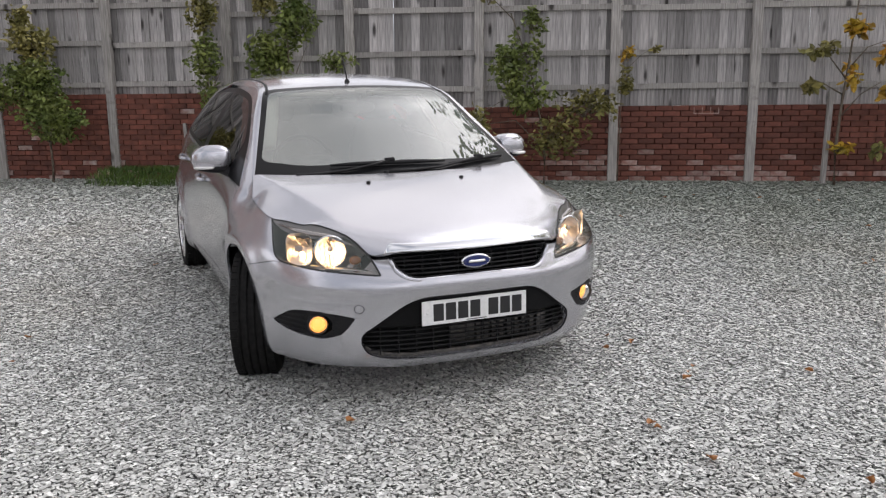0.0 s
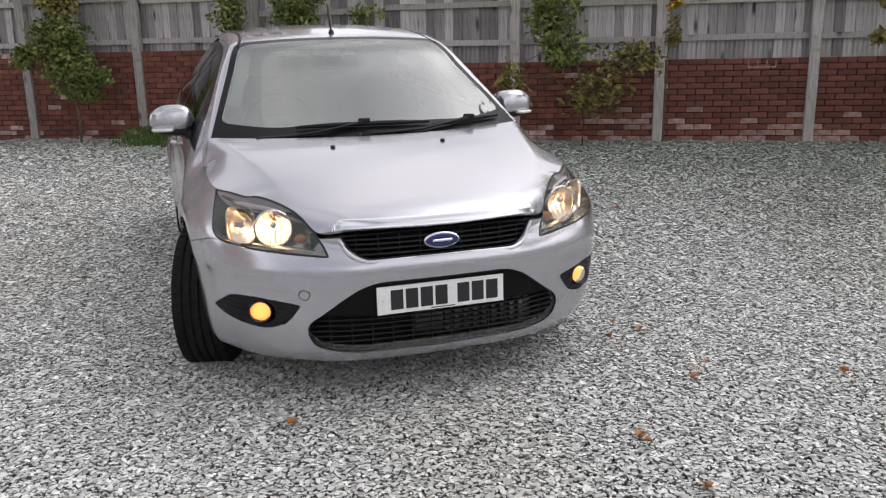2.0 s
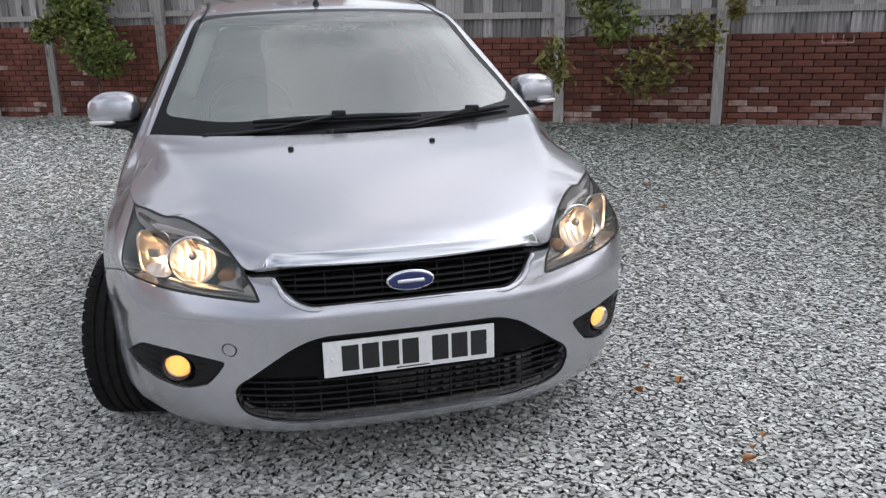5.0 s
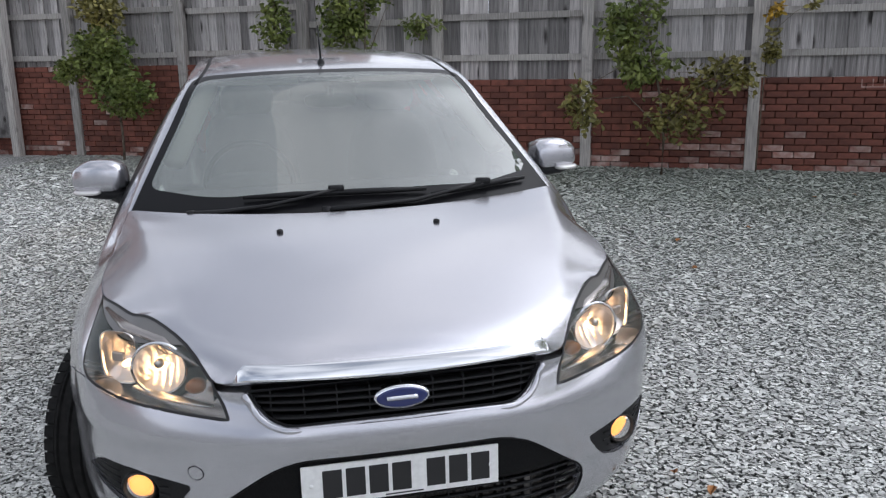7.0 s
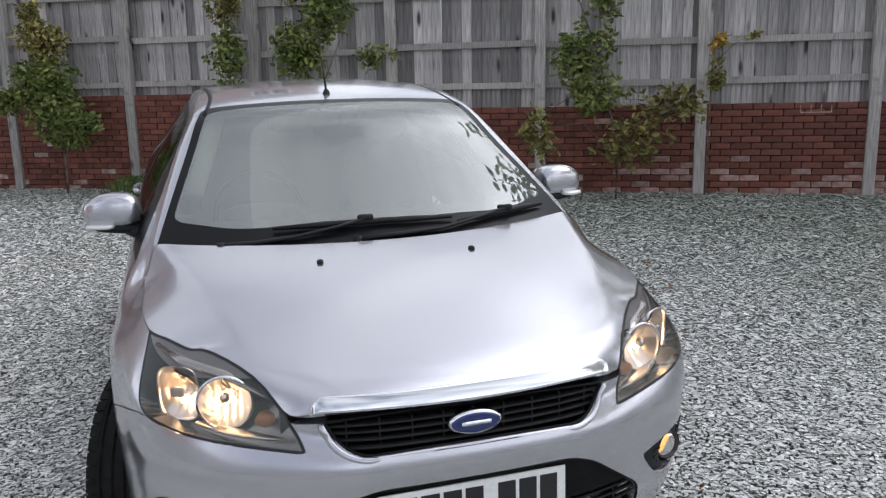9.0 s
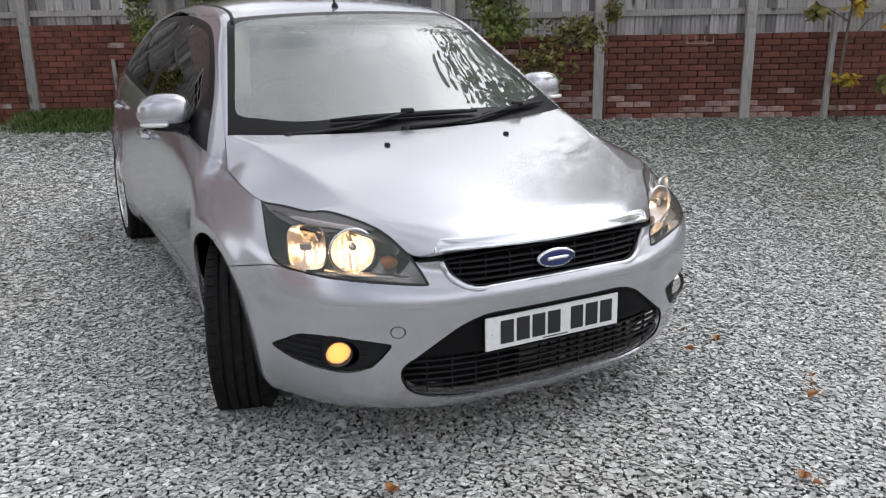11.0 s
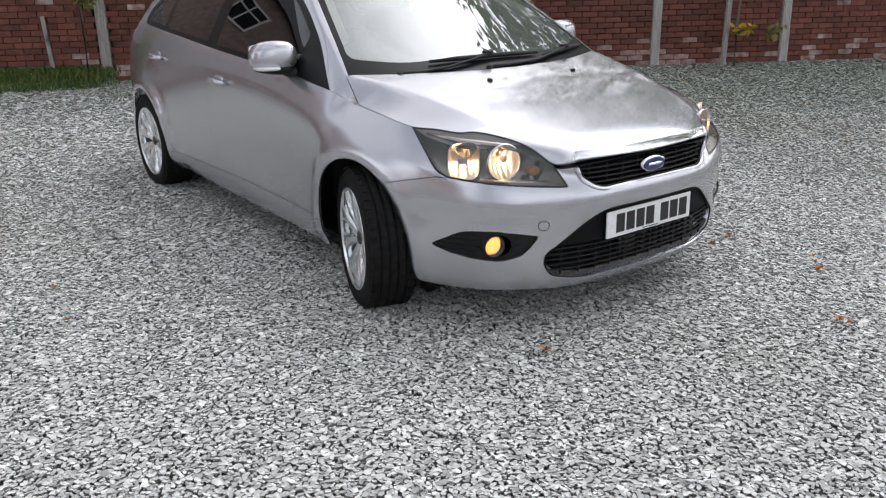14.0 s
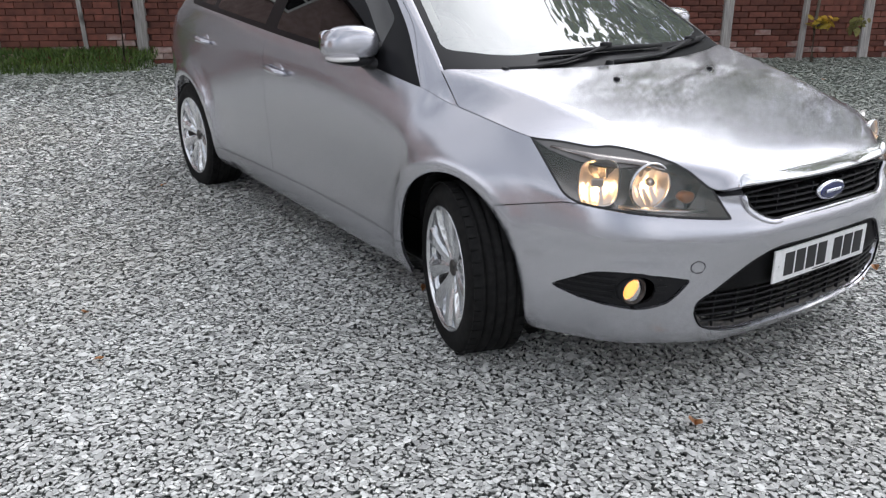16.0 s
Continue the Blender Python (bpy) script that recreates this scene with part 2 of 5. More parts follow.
ALLOY = speckle(material("alloy_silver", (0.75, 0.76, 0.78), 0.22, 0.85, 0.5, 0.6), 60, (0.74, 0.75, 0.77), (0.84, 0.85, 0.86))
DARKMETAL = speckle(material("dark_metal", (0.08, 0.08, 0.08), 0.5, 0.8), 50, (0.05, 0.05, 0.05), (0.12, 0.11, 0.10))
# painted haze and an index above real glass stand in for bright mirrored sky
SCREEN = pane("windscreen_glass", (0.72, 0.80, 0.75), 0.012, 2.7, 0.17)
TINTED = pane("tinted_glass", (0.07, 0.08, 0.08), 0.008, 1.75)
# a little painted haze softens the lens
LENS = pane("clear_lens", (0.93, 0.92, 0.92), 0.02, 1.42, 0.07)
REFLECTOR = material("lamp_reflector", (0.90, 0.87, 0.84), 0.3, 1.0)
BULB = glow("lit_bulb", (1.0, 0.60, 0.27), 11.0)
SHIELD = material("bulb_shield", (0.75, 0.70, 0.68), 0.35, 0.5)
FOGBULB = glow("lit_fog_bulb", (1.0, 0.43, 0.09), 1.35)
AMBER = material("amber_lens", (0.42, 0.16, 0.05), 0.3, 0, 0.5, 0.5)
HOUSING = material("lamp_housing_grey", (0.36, 0.335, 0.32), 0.22, 0.85)
PLATE = speckle(material("white_plate", (0.75, 0.75, 0.74), 0.35), 60, (0.72, 0.72, 0.71), (0.8, 0.8, 0.79))
INK = material("plate_black", (0.012, 0.012, 0.013), 0.5)
BLUE = material("badge_blue", (0.01, 0.02, 0.12), 0.15, 0.2, 0.5, 1.0)
CLOTH = speckle(material("seat_cloth", (0.06, 0.06, 0.065), 0.9), 25, (0.055, 0.055, 0.06), (0.07, 0.07, 0.075))
PALE = speckle(material("pale_trim", (0.72, 0.72, 0.64), 0.8), 12, (0.72, 0.72, 0.64), (0.75, 0.75, 0.67))
INDICATOR = material("indicator_lens", (0.74, 0.72, 0.70), 0.15, 0.3, 0.5, 1.0)
REDLAMP = material("red_lamp", (0.5, 0.01, 0.01), 0.15, 0, 0.5, 0.5)

# bed tone is kept dark to paint the shade between the chips
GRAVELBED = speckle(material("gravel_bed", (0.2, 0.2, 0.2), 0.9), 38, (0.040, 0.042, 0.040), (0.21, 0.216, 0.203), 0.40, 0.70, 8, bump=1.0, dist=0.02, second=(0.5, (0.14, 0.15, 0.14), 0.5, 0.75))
GRAVELFAR = speckle(material("gravel_far", (0.3, 0.3, 0.3), 0.9), 30, (0.10, 0.105, 0.10), (0.46, 0.465, 0.445), 0.35, 0.65, 8, bump=1.0, dist=0.02, second=(0.5, (0.26, 0.26, 0.24), 0.5, 0.75))
# chip colour also carries algae and painted shade towards the fence
STONE = mossy_shaded(vary(speckle(material("slate_chips", (0.35, 0.36, 0.36), 0.75, 0, 0.25), 30, (0.42, 0.423, 0.403), (0.68, 0.682, 0.652), second=(0.45, (0.49, 0.473, 0.425), 0.5, 0.8)), 0.36, True))
WOOD = knotty(vary(speckle(material("weathered_boards", (0.2, 0.19, 0.18), 0.88, 0, 0.3), 8, (0.185, 0.174, 0.170), (0.54, 0.513, 0.50), 0.28, 0.72, 8, stretch=(11, 11, 0.7), bump=0.7, dist=0.005, second=(3.2, (0.12, 0.11, 0.105), 0.56, 0.72)), 0.5), 5.5, (0.022, 0.018, 0.016))
POST = knotty(vary(speckle(material("weathered_posts", (0.3, 0.28, 0.25), 0.88, 0, 0.3), 7, (0.24, 0.225, 0.21), (0.50, 0.47, 0.44), 0.3, 0.7, 8, stretch=(9, 9, 0.6), bump=0.6, dist=0.005, second=(4, (0.09, 0.08, 0.075), 0.60, 0.74)), 0.16), 3.5, (0.03, 0.025, 0.022))
BRICK = vary(speckle(material("red_brick", (0.3, 0.1, 0.07), 0.85), 11, (0.105, 0.035, 0.025), (0.205, 0.070, 0.047), 0.3, 0.7, 6, space="Object", bump=0.5, dist=0.004), 0.3)
BRICKPALE = vary(speckle(material("salt_stained_brick", (0.5, 0.4, 0.36), 0.9), 8, (0.22, 0.09, 0.07), (0.50, 0.40, 0.36), 0.35, 0.65, 6, bump=0.4, dist=0.004), 0.25)
BRICKFAR = vary(speckle(material("red_brick_far", (0.3, 0.1, 0.07), 0.85), 11, (0.105, 0.035, 0.025), (0.205, 0.070, 0.047), 0.3, 0.7, 6, bump=0.5, dist=0.004), 0.3, True)
BRICKPALEFAR = vary(speckle(material("salt_stained_brick_far", (0.5, 0.4, 0.36), 0.9), 8, (0.22, 0.09, 0.07), (0.50, 0.40, 0.36), 0.35, 0.65, 6, bump=0.4, dist=0.004), 0.25, True)
MORTAR = speckle(material("mortar", (0.10, 0.065, 0.055), 0.95), 6, (0.05, 0.026, 0.021), (0.16, 0.085, 0.068))
BARK = speckle(material("bark", (0.12, 0.09, 0.07), 0.9), 20, (0.07, 0.055, 0.04), (0.20, 0.16, 0.12), stretch=(3, 3, 0.6), bump=0.5, dist=0.004)


def leafy(name, c0, c1):
    m = speckle(material(name, c0, 0.5, 0, 0.4), 3, c0, c1, 0.3, 0.7)
    vary(m, 0.45, True)
    p = m.node_tree.nodes["Principled BSDF"]
    p.inputs["Subsurface Weight"].default_value = 0.0
    return m


LEAF = leafy("green_leaves", (0.075, 0.115, 0.024), (0.19, 0.215, 0.055))
LEAFPALE = leafy("olive_leaves", (0.13, 0.13, 0.035), (0.24, 0.20, 0.06))
LEAFYELLOW = leafy("autumn_leaves", (0.38, 0.30, 0.03), (0.50, 0.22, 0.03))
DEADLEAF = leafy("fallen_leaf", (0.42, 0.16, 0.05), (0.50, 0.26, 0.10))
GRASS = leafy("grass_blades", (0.045, 0.09, 0.015), (0.10, 0.15, 0.03))


# ---- the yard ----
def sheet(name, x0, x1, y0, y1, step, mat, dz=0.0):
    bm = bmesh.new()
    xs, ys = np.linspace(x0, x1, max(2, int((x1 - x0) / step))), np.linspace(y0, y1, max(2, int((y1 - y0) / step)))
    g = [[bm.verts.new((x, y, ground_z(x, y) + dz)) for x in xs] for y in ys]
    for a, b in zip(g, g[1:]):
        for i in range(len(xs) - 1):
            bm.faces.new((a[i], a[i + 1], b[i + 1], b[i]))
    return part(name, bm, mat, None)


ground = tagged(sheet("ground", -400, 400, -400, 400, 20, GRAVELFAR), "grey gravel ground of a yard, nearly level", "ground", kind="structure")


def chips(name, rng, x0, x1, y0, y1, n, size, k=5, lift=0.004):
    """Loose slate chips strewn on the ground: flat five-cornered flakes, sharp-edged and thicker in the middle, joined in one mesh."""
    step = math.sqrt((x1 - x0) * (y1 - y0) / n)
    gx, gy = np.meshgrid(np.arange(x0, x1, step), np.arange(y0, y1, step))
    x, y = gx.ravel() + rng.uniform(-0.55, 0.55, gx.size) * step, gy.ravel() + rng.uniform(-0.55, 0.55, gx.size) * step
    # none far in under the car
    ca, sa = math.cos(radians(22.4)), math.sin(radians(22.4))
    cu, cv = (x - 0.152) * ca + (y - 3.665) * sa, -(x - 0.152) * sa + (y - 3.665) * ca
    bare = (abs(cu) < 0.62) & (cv > 0.75) & (cv < 4.0)
    x, y = x[~bare], y[~bare]
    n = len(x)
    s = size * np.exp(rng.normal(0, 0.24, n))
    ang, ta, tb = rng.uniform(0, 2 * math.pi, n), rng.normal(0, 0.17, n), rng.normal(0, 0.17, n)
    ring = np.linspace(0, 2 * math.pi, k, endpoint=False)
    rad = s[:, None] * rng.uniform(0.44, 0.64, (n, k))
    stretch = rng.uniform(0.45, 0.95, n)[:, None]
    turn = ring[None] + rng.uniform(-0.33, 0.33, (n, k))
    lx, ly = rad * np.cos(turn), rad * stretch * np.sin(turn)
    ca, sa = np.cos(ang)[:, None], np.sin(ang)[:, None]
    px, py = lx * ca - ly * sa, lx * sa + ly * ca
    pz = px * ta[:, None] + py * tb[:, None]
    thick = (s * rng.uniform(0.14, 0.30, n))[:, None]
    z0 = (BASE + SLOPE * y + 0.004 + lift + rng.uniform(0, 0.010, n))[:, None]
    top = np.stack([px + x[:, None], py + y[:, None], z0 + pz + thick], -1)
    low = np.stack([x[:, None], y[:, None], z0 - 0.008], -1)
    per = k + low.shape[1]
    co = np.concatenate([top, low], 1).reshape(-1, 3)
    idx = np.arange(n)[:, None] * per
    walls = np.stack([np.stack([idx[:, 0] + i, idx[:, 0] + k, idx[:, 0] + (i + 1) % k], -1) for i in range(k)], 1).reshape(-1, 3)
    w = walls.shape[1]
    caps = (idx + np.arange(k)[None])
    me = bpy.data.meshes.new(name)
    nq, nc = len(walls), len(caps)
    me.vertices.add(len(co))
    me.vertices.foreach_set("co", co.ravel())
    loops = np.concatenate([walls.ravel(), caps.ravel()])
    me.loops.add(len(loops))
    me.loops.foreach_set("vertex_index", loops.astype(np.int32))
    me.polygons.add(nq + nc)
    me.polygons.foreach_set("loop_start", np.concatenate([np.arange(nq) * w, nq * w + np.arange(nc) * k]).astype(np.int32))
    me.update(calc_edges=True)
    me.validate()
    me.shade_flat()
    me.materials.append(STONE)
    ob = new(name, me)
    return ob


rng = np.random.default_rng(4)
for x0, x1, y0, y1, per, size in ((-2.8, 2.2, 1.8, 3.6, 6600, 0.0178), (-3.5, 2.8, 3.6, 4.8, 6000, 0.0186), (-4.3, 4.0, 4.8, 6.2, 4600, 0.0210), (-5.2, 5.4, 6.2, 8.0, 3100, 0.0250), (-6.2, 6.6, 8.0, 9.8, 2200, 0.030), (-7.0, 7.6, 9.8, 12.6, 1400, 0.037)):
    tagged(sheet("gravel_bed", x0, x1, y0, y1, 2.0, GRAVELBED, 0.004), "gravel bed under the slate chips, darkened with the shade of their gaps", "gravel bed", kind="structure")
    tagged(chips("gravel", rng, x0, x1, y0, y1, int((x1 - x0) * (y1 - y0) * per), size), "loose flat grey slate chips covering the yard", "gravel", kind="stuff")

# ---- brick wall and board fence ----
FX, FY = Vector((1, -0.11, 0)).normalized(), Vector((0.11, 1, 0)).normalized()
FANG = math.degrees(math.atan2(FX.y, FX.x))


def fence_pose(x, back=0.0, z=0.0, rz=0.0):
    """A place on the fence line at world x; back: metres behind its front face."""
    y = 11.9 - 0.11 * x
    return pose(x + FY.x * back, y + FY.y * back, z, 0, 0, FANG + rz)


POSTS = [-12.0, -10.2, -8.45, -6.66, -4.87, -3.08, -1.28, 0.532, 2.382, 4.23, 6.13, 7.95, 9.8, 11.6]


def wall_top(x):
    return 1.55 if x < -3.08 else 1.315


wall = empty("wall_north", Matrix())
tagged(wall, "low red brick garden wall with pale salt stains along its foot", "wall", kind="structure")
bm = bmesh.new()
for xa, xb in ((-12.0, -3.08), (-3.08, 11.6)):
    L = (xb - xa) / FX.x
    box(bm, (0, 0.07, -0.1), (L, 0.21, wall_top(xa + 0.1) - 0.004), m=fence_pose(xa))
part("core", bm, MORTAR, wall, smooth=False)
fence = empty("fence", Matrix())
tagged(fence, "tall weathered grey close-board timber fence on posts above the wall", "fence", kind="structure")


def post_mesh(w, d, h):
    bm = box(bmesh.new(), (-w / 2, -d, 0), (w / 2, 0, h), 0.006)
    return mesh_of("post", bm, POST, False)


rp = random.Random(11)
for x in POSTS:
    gz = ground_z(x, 11.9 - 0.11 * x)
    ob = part("post", post_mesh(0.125, 0.10, 3.35 - gz), None, fence)
    ob.matrix_world = fence_pose(x, 0.055, gz - 0.05) @ pose(0, 0, 0, 0, rp.uniform(-0.5, 0.5), 0)
rails = {True: (1.69, 2.27, 2.83), False: (1.585, 2.05, 2.645)}
boards = [mesh_of("board", box(bmesh.new(), (-w / 2, 0, 0), (w / 2, 0.018, 1), 0.003), WOOD, False) for w in (0.108, 0.114, 0.12, 0.145, 0.15, 0.155)]
for xa, xb in zip(POSTS, POSTS[1:]):
    left = xb < -3.0
    L = (xb - xa) / FX.x
    for z in rails[left]:
        bm = box(bmesh.new(), (0.05, 0, -0.038), (L - 0.05, 0.05, 0.038), 0.004)
        ob = part("rail", bm, POST, fence, smooth=False)
        ob.matrix_world = fence_pose(xa, 0.06, z + rp.uniform(-0.02, 0.02)) @ pose(0, 0, 0, 0, rp.uniform(-0.35, 0.35), 0)
    n = int(round((xb - xa) / 0.118))
    zt = wall_top((xa + xb) / 2)
    for i in range(n):
        x = xa + (i + 0.5) * (xb - xa) / n
        ob = part("board", rp.choice(boards[3:] if i % 2 else boards[:3]), None, fence)
        lean = rp.uniform(-0.5, 0.5)
        ob.matrix_world = fence_pose(x, 0.112 + (0.024 if i % 2 else 0) + rp.uniform(0, 0.006), zt + rp.uniform(-0.003, 0.002)) @ pose(0, 0, 0, 0, lean, rp.uniform(-1.5, 1.5)) @ Matrix.Diagonal((1, 1, 3.25 - zt + rp.uniform(-0.03, 0.03), 1))


# ---- the car: lines of its body, half of it, in (across, back from the nose, up) ----
CAR = pose(0.152, 3.665, ground_z(0, 3.665)) @ pose(0, 0, 0, math.degrees(math.atan(SLOPE)), 0, 0) @ pose(0, 0, 0, 0, 0, 22.4) @ pose(0.002, 0, 0)
car = empty("car", CAR)
tagged(car, "silver five-door hatchback, headlamps lit, front wheels turned, on gravel", "car")

LINES = [
    {0: (0, .065, .195), 1: (.27, .08, .195), 2: (.45, .115, .2), 3: (.65, .225, .205), 4: (.78, .37, .21), 5: (.85, .58, .215), 6: (.868, .95, .2), 8: (.87, 1.25, .185), 11: (.87, 2.43, .185), 13: (.882, 3.48, .21), 14: (.865, 3.88, .25), 15: (.76, 4.2, .29), 16: (.45, 4.33, .3), 17: (0, 4.36, .3)},
    {0: (0, .012, .285), 1: (.27, .025, .285), 2: (.46, .065, .29), 3: (.67, .17, .295), 4: (.815, .335, .3), 5: (.895, .59, .3), 6: (.915, .95, .3), 8: (.908, 1.25, .285), 11: (.905, 2.43, .285), 13: (.947, 3.48, .3), 14: (.92, 3.88, .34), 15: (.81, 4.24, .38), 16: (.47, 4.38, .39), 17: (0, 4.415, .39)},
    {0: (0, .004, .45), 1: (.27, .012, .45), 2: (.47, .06, .455), 3: (.68, .15, .46), 4: (.83, .32, .465), 5: (.905, .59, .47), 6: (.934, .95, .47), 8: (.918, 1.25, .45), 11: (.908, 2.43, .45), 13: (.965, 3.48, .47), 14: (.93, 3.88, .5), 15: (.82, 4.23, .53), 16: (.48, 4.38, .54), 17: (0, 4.415, .54)},
    {0: (0, -.022, .585), 1: (.27, -.008, .588), 2: (.46, .052, .595), 3: (.67, .16, .61), 4: (.82, .325, .645), 5: (.9, .59, .655), 6: (.937, .95, .66), 8: (.928, 1.25, .65), 11: (.918, 2.43, .65), 13: (.965, 3.48, .67), 14: (.935, 3.88, .7), 15: (.82, 4.2, .73), 16: (.48, 4.32, .76), 17: (0, 4.35, .76)},
    {0: (0, .008, .665), 1: (.25, .022, .667), 2: (.44, .082, .672), 3: (.655, .2, .705), 4: (.79, .36, .735), 5: (.868, .59, .755), 6: (.908, .95, .775), 8: (.915, 1.25, .82), 11: (.916, 2.43, .87), 13: (.922, 3.48, .91), 14: (.895, 3.88, .93), 15: (.8, 4.18, .95), 16: (.47, 4.28, .96), 17: (0, 4.31, .96)},
    {0: (0, .012, .735), 1: (.25, .028, .736), 2: (.43, .074, .73), 2.35: (.474, .12, .726), 2.7: (.526, .199, .787), 3: (.598, .305, .822), 4: (.7, .424, .829), 4.5: (.757, .511, .838), 5: (.803, .602, .84), 5.5: (.825, .775, .863), 6: (.823, .97, .88), 7: (.845, 1.1, .91), 8: (.86, 1.25, .94), 9: (.872, 1.5, .958), 10: (.88, 1.85, .972), 11: (.882, 2.43, 1), 12: (.88, 3, 1.035), 13: (.868, 3.48, 1.06), 14: (.84, 3.88, 1.06), 15: (.76, 4.14, 1.02), 16: (.45, 4.24, 1), 17: (0, 4.26, 1)},
]
RAIL = {6: (.823, .97, .88), 7: (.788, 1.13, .985), 8: (.726, 1.395, 1.145), 9: (.664, 1.645, 1.29), 10: (.599, 1.895, 1.413), 11: (.583, 2.41, 1.47), 12: (.578, 2.97, 1.465), 13: (.583, 3.48, 1.43), 14: (.63, 3.88, 1.33), 15: (.76, 4.14, 1.02)}
WELLS = ((0.854, 0.318), (3.574, 0.318))
SUB = 8


def smooth(x, a, b):
    t = min(1.0, max(0.0, (x - a) / (b - a)))
    return t * t * (3 - 2 * t)


def grown(p):
    """Swell the flank round the wheel openings."""
    u, v, z = p
    for vc, zc in WELLS:
        d = math.hypot(v - vc, z - zc)
        u += math.copysign((0.018 if vc < 2 else 0.028) * math.exp(-((d - 0.392) / 0.052) ** 2), u) if abs(u) > 0.7 else 0
    if v < 0.75 and abs(u) > 0.4:
        w = smooth(abs(u), 0.46, 0.60) * smooth(v, 0.62, 0.45)
        ledge = smooth(z, 0.575, 0.535) * smooth(z, 0.20, 0.32)
        v += 0.012 * w * ledge
        u -= math.copysign(0.008 * w * ledge, u)
    return Vector((u, v, z))


def patch(bm, rows, keep):
    """Faces over a grid of points; keep remembers points that patches share."""
    def at(p):
        k = (round(p[0], 4), round(p[1], 4), round(p[2], 4))
        if k not in keep:
            keep[k] = bm.verts.new(p)
        return keep[k]
    g = [[at(p) for p in r] for r in rows]
    for a, b in zip(g, g[1:]):
        for i in range(len(a) - 1):
            q = []
            for v in (a[i], a[i + 1], b[i + 1], b[i]):
                if v not in q:
                    q.append(v)
            if len(q) > 2:
                try:
                    bm.faces.new(q)
                except ValueError:
                    pass


def shell():
    """The whole outer skin of the car in one mesh, mirrored; faces carry the patch they came from."""
    bm = bmesh.new()
    tag = bm.faces.layers.int.new("patch")
    keep, keep_hood = {}, {}
    cols = np.linspace(0, 17, 17 * SUB + 1)
    lines = [spline(k, cols) for k in LINES]
    lines[0][0, 0] = 0
    levels = np.linspace(0, 5, 36)
    band = np.array([spline({k: lines[k][i] for k in range(6)}, levels) for i in range(len(cols))])   # column, level, 3
    scols = cols[(cols >= 6) & (cols <= 15)]
    i6 = 6 * SUB
    rail = spline(RAIL, scols)
    low = lines[5][i6:i6 + len(scols)]
    # glasshouse side, bowed a little outwards
    qs = np.linspace(0, 1, 15)
    side = []
    for a, b in zip(low, rail):
        h = b[2] - a[2]
        row = [a + (b - a) * q + np.array([0.10 * max(h, 0) * q * (1 - q) * 1.3, 0, 0]) for q in qs]
        side.append(row)
    # bonnet: from its edge to the middle line
    e0, e1 = 2 * SUB, i6
    edge = np.concatenate([lines[5][e0:e1 + 1], spline(RAIL, np.linspace(6, 7, SUB + 1))[1:]])
    s = np.linspace(0, 1, len(edge))
    mid = spline({0: (0, .012, .735), .06: (0, .044, .768), .25: (0, .21, .835), .5: (0, .45, .903), .75: (0, .69, .955), 1: (0, .90, .985)}, s)
    cs = np.linspace(0, 1, 49)
    along = spline({0: (0, .012, .735), .06: (0, .044, .768), .25: (0, .21, .835), .5: (0, .45, .903), .75: (0, .69, .955), 1: (0, .90, .985), 1.25: (0, 1.14, 1.02)}, np.linspace(0, 1.25, 3000))
    falls = spline({-.1: .24, .2: .24, .32: .245, .42: .31, .585: .355, .73: .514, .886: .83, .97: 1.13, 1.06: 1.15, 1.2: 1.0}, np.linspace(-.1, 1.2, 800))[:, 0]

    def bonnet_z(u, v):
        """Height of the bonnet: a crowned middle between two creases, falling off outside them."""
        ridge = 0.445 + 0.30 * max(v, 0) ** 0.95
        slope = float(np.interp(v, np.linspace(-.1, 1.2, 800), falls))
        out = 0.005 * math.log1p(math.exp(min((u - ridge) / 0.005, 40)))
        far = float(np.interp(v, (.2, .25, .3, .38, .42, .49, .585, .73, .886, .97, 1.1), (.025, .037, .055, .09, .12, .172, .18, .15, .103, .077, .02)))
        c = 0.40
        slope *= (far / c) / (1 - math.exp(-far / c))
        out = c * (1 - math.exp(-out / c))
        inner = min(u, ridge) / ridge
        return float(np.interp(v, along[:, 1], along[:, 2])) - 0.026 * inner ** 2.2 - slope * out
    hood = []
    for j, (a, b) in enumerate(zip(edge, mid)):
        row = []
        miss = a[2] - bonnet_z(a[0], a[1])
        for c in cs:
            k = 1 - c
            u, v = a[0] * k, b[1] + (a[1] - b[1]) * k ** 2.0
            row.append(np.array([u, v, bonnet_z(u, v) + miss * k ** 7]))
        hood.append(row)
    # the front edge of the bonnet is the top line of the nose
    for c, p in zip(cs, hood[0]):
        q = lines[5][int(round((1 - c) * e0))] if abs((1 - c) * e0 - round((1 - c) * e0)) < 1e-6 else spline(LINES[5], [(1 - c) * 2])[0]
        p[:] = q
    # roof with windscreen and tailgate
    tcols = scols[scols >= 7]
    trail = spline(RAIL, tcols)
    tmid = spline({7: (0, .93, .968), 8: (0, 1.24, 1.132), 9: (0, 1.525, 1.297), 10: (0, 1.8, 1.431), 10.5: (0, 2.08, 1.482), 11: (0, 2.41, 1.51), 12: (0, 2.97, 1.51), 13: (0, 3.53, 1.472), 14: (0, 3.98, 1.37), 15: (0, 4.26, 1)}, tcols)
    top = []
    for a, b in zip(trail, tmid):
        row = []
        for c in np.linspace(0, 1, 21):
            k = 1 - c
            row.append(np.array([a[0] * k, b[1] + (a[1] - b[1]) * k ** 2.2, a[2] + (b[2] - a[2]) * (1 - k ** 2.4)]))
        top.append(row)
    for sign in (1, -1):
        f = lambda r: [[grown(np.array(p) * (sign, 1, 1)) for p in q] for q in r]
        for number, rows in ((1, band), (2, side), (3, hood), (4, top)):
            old = set(bm.faces)
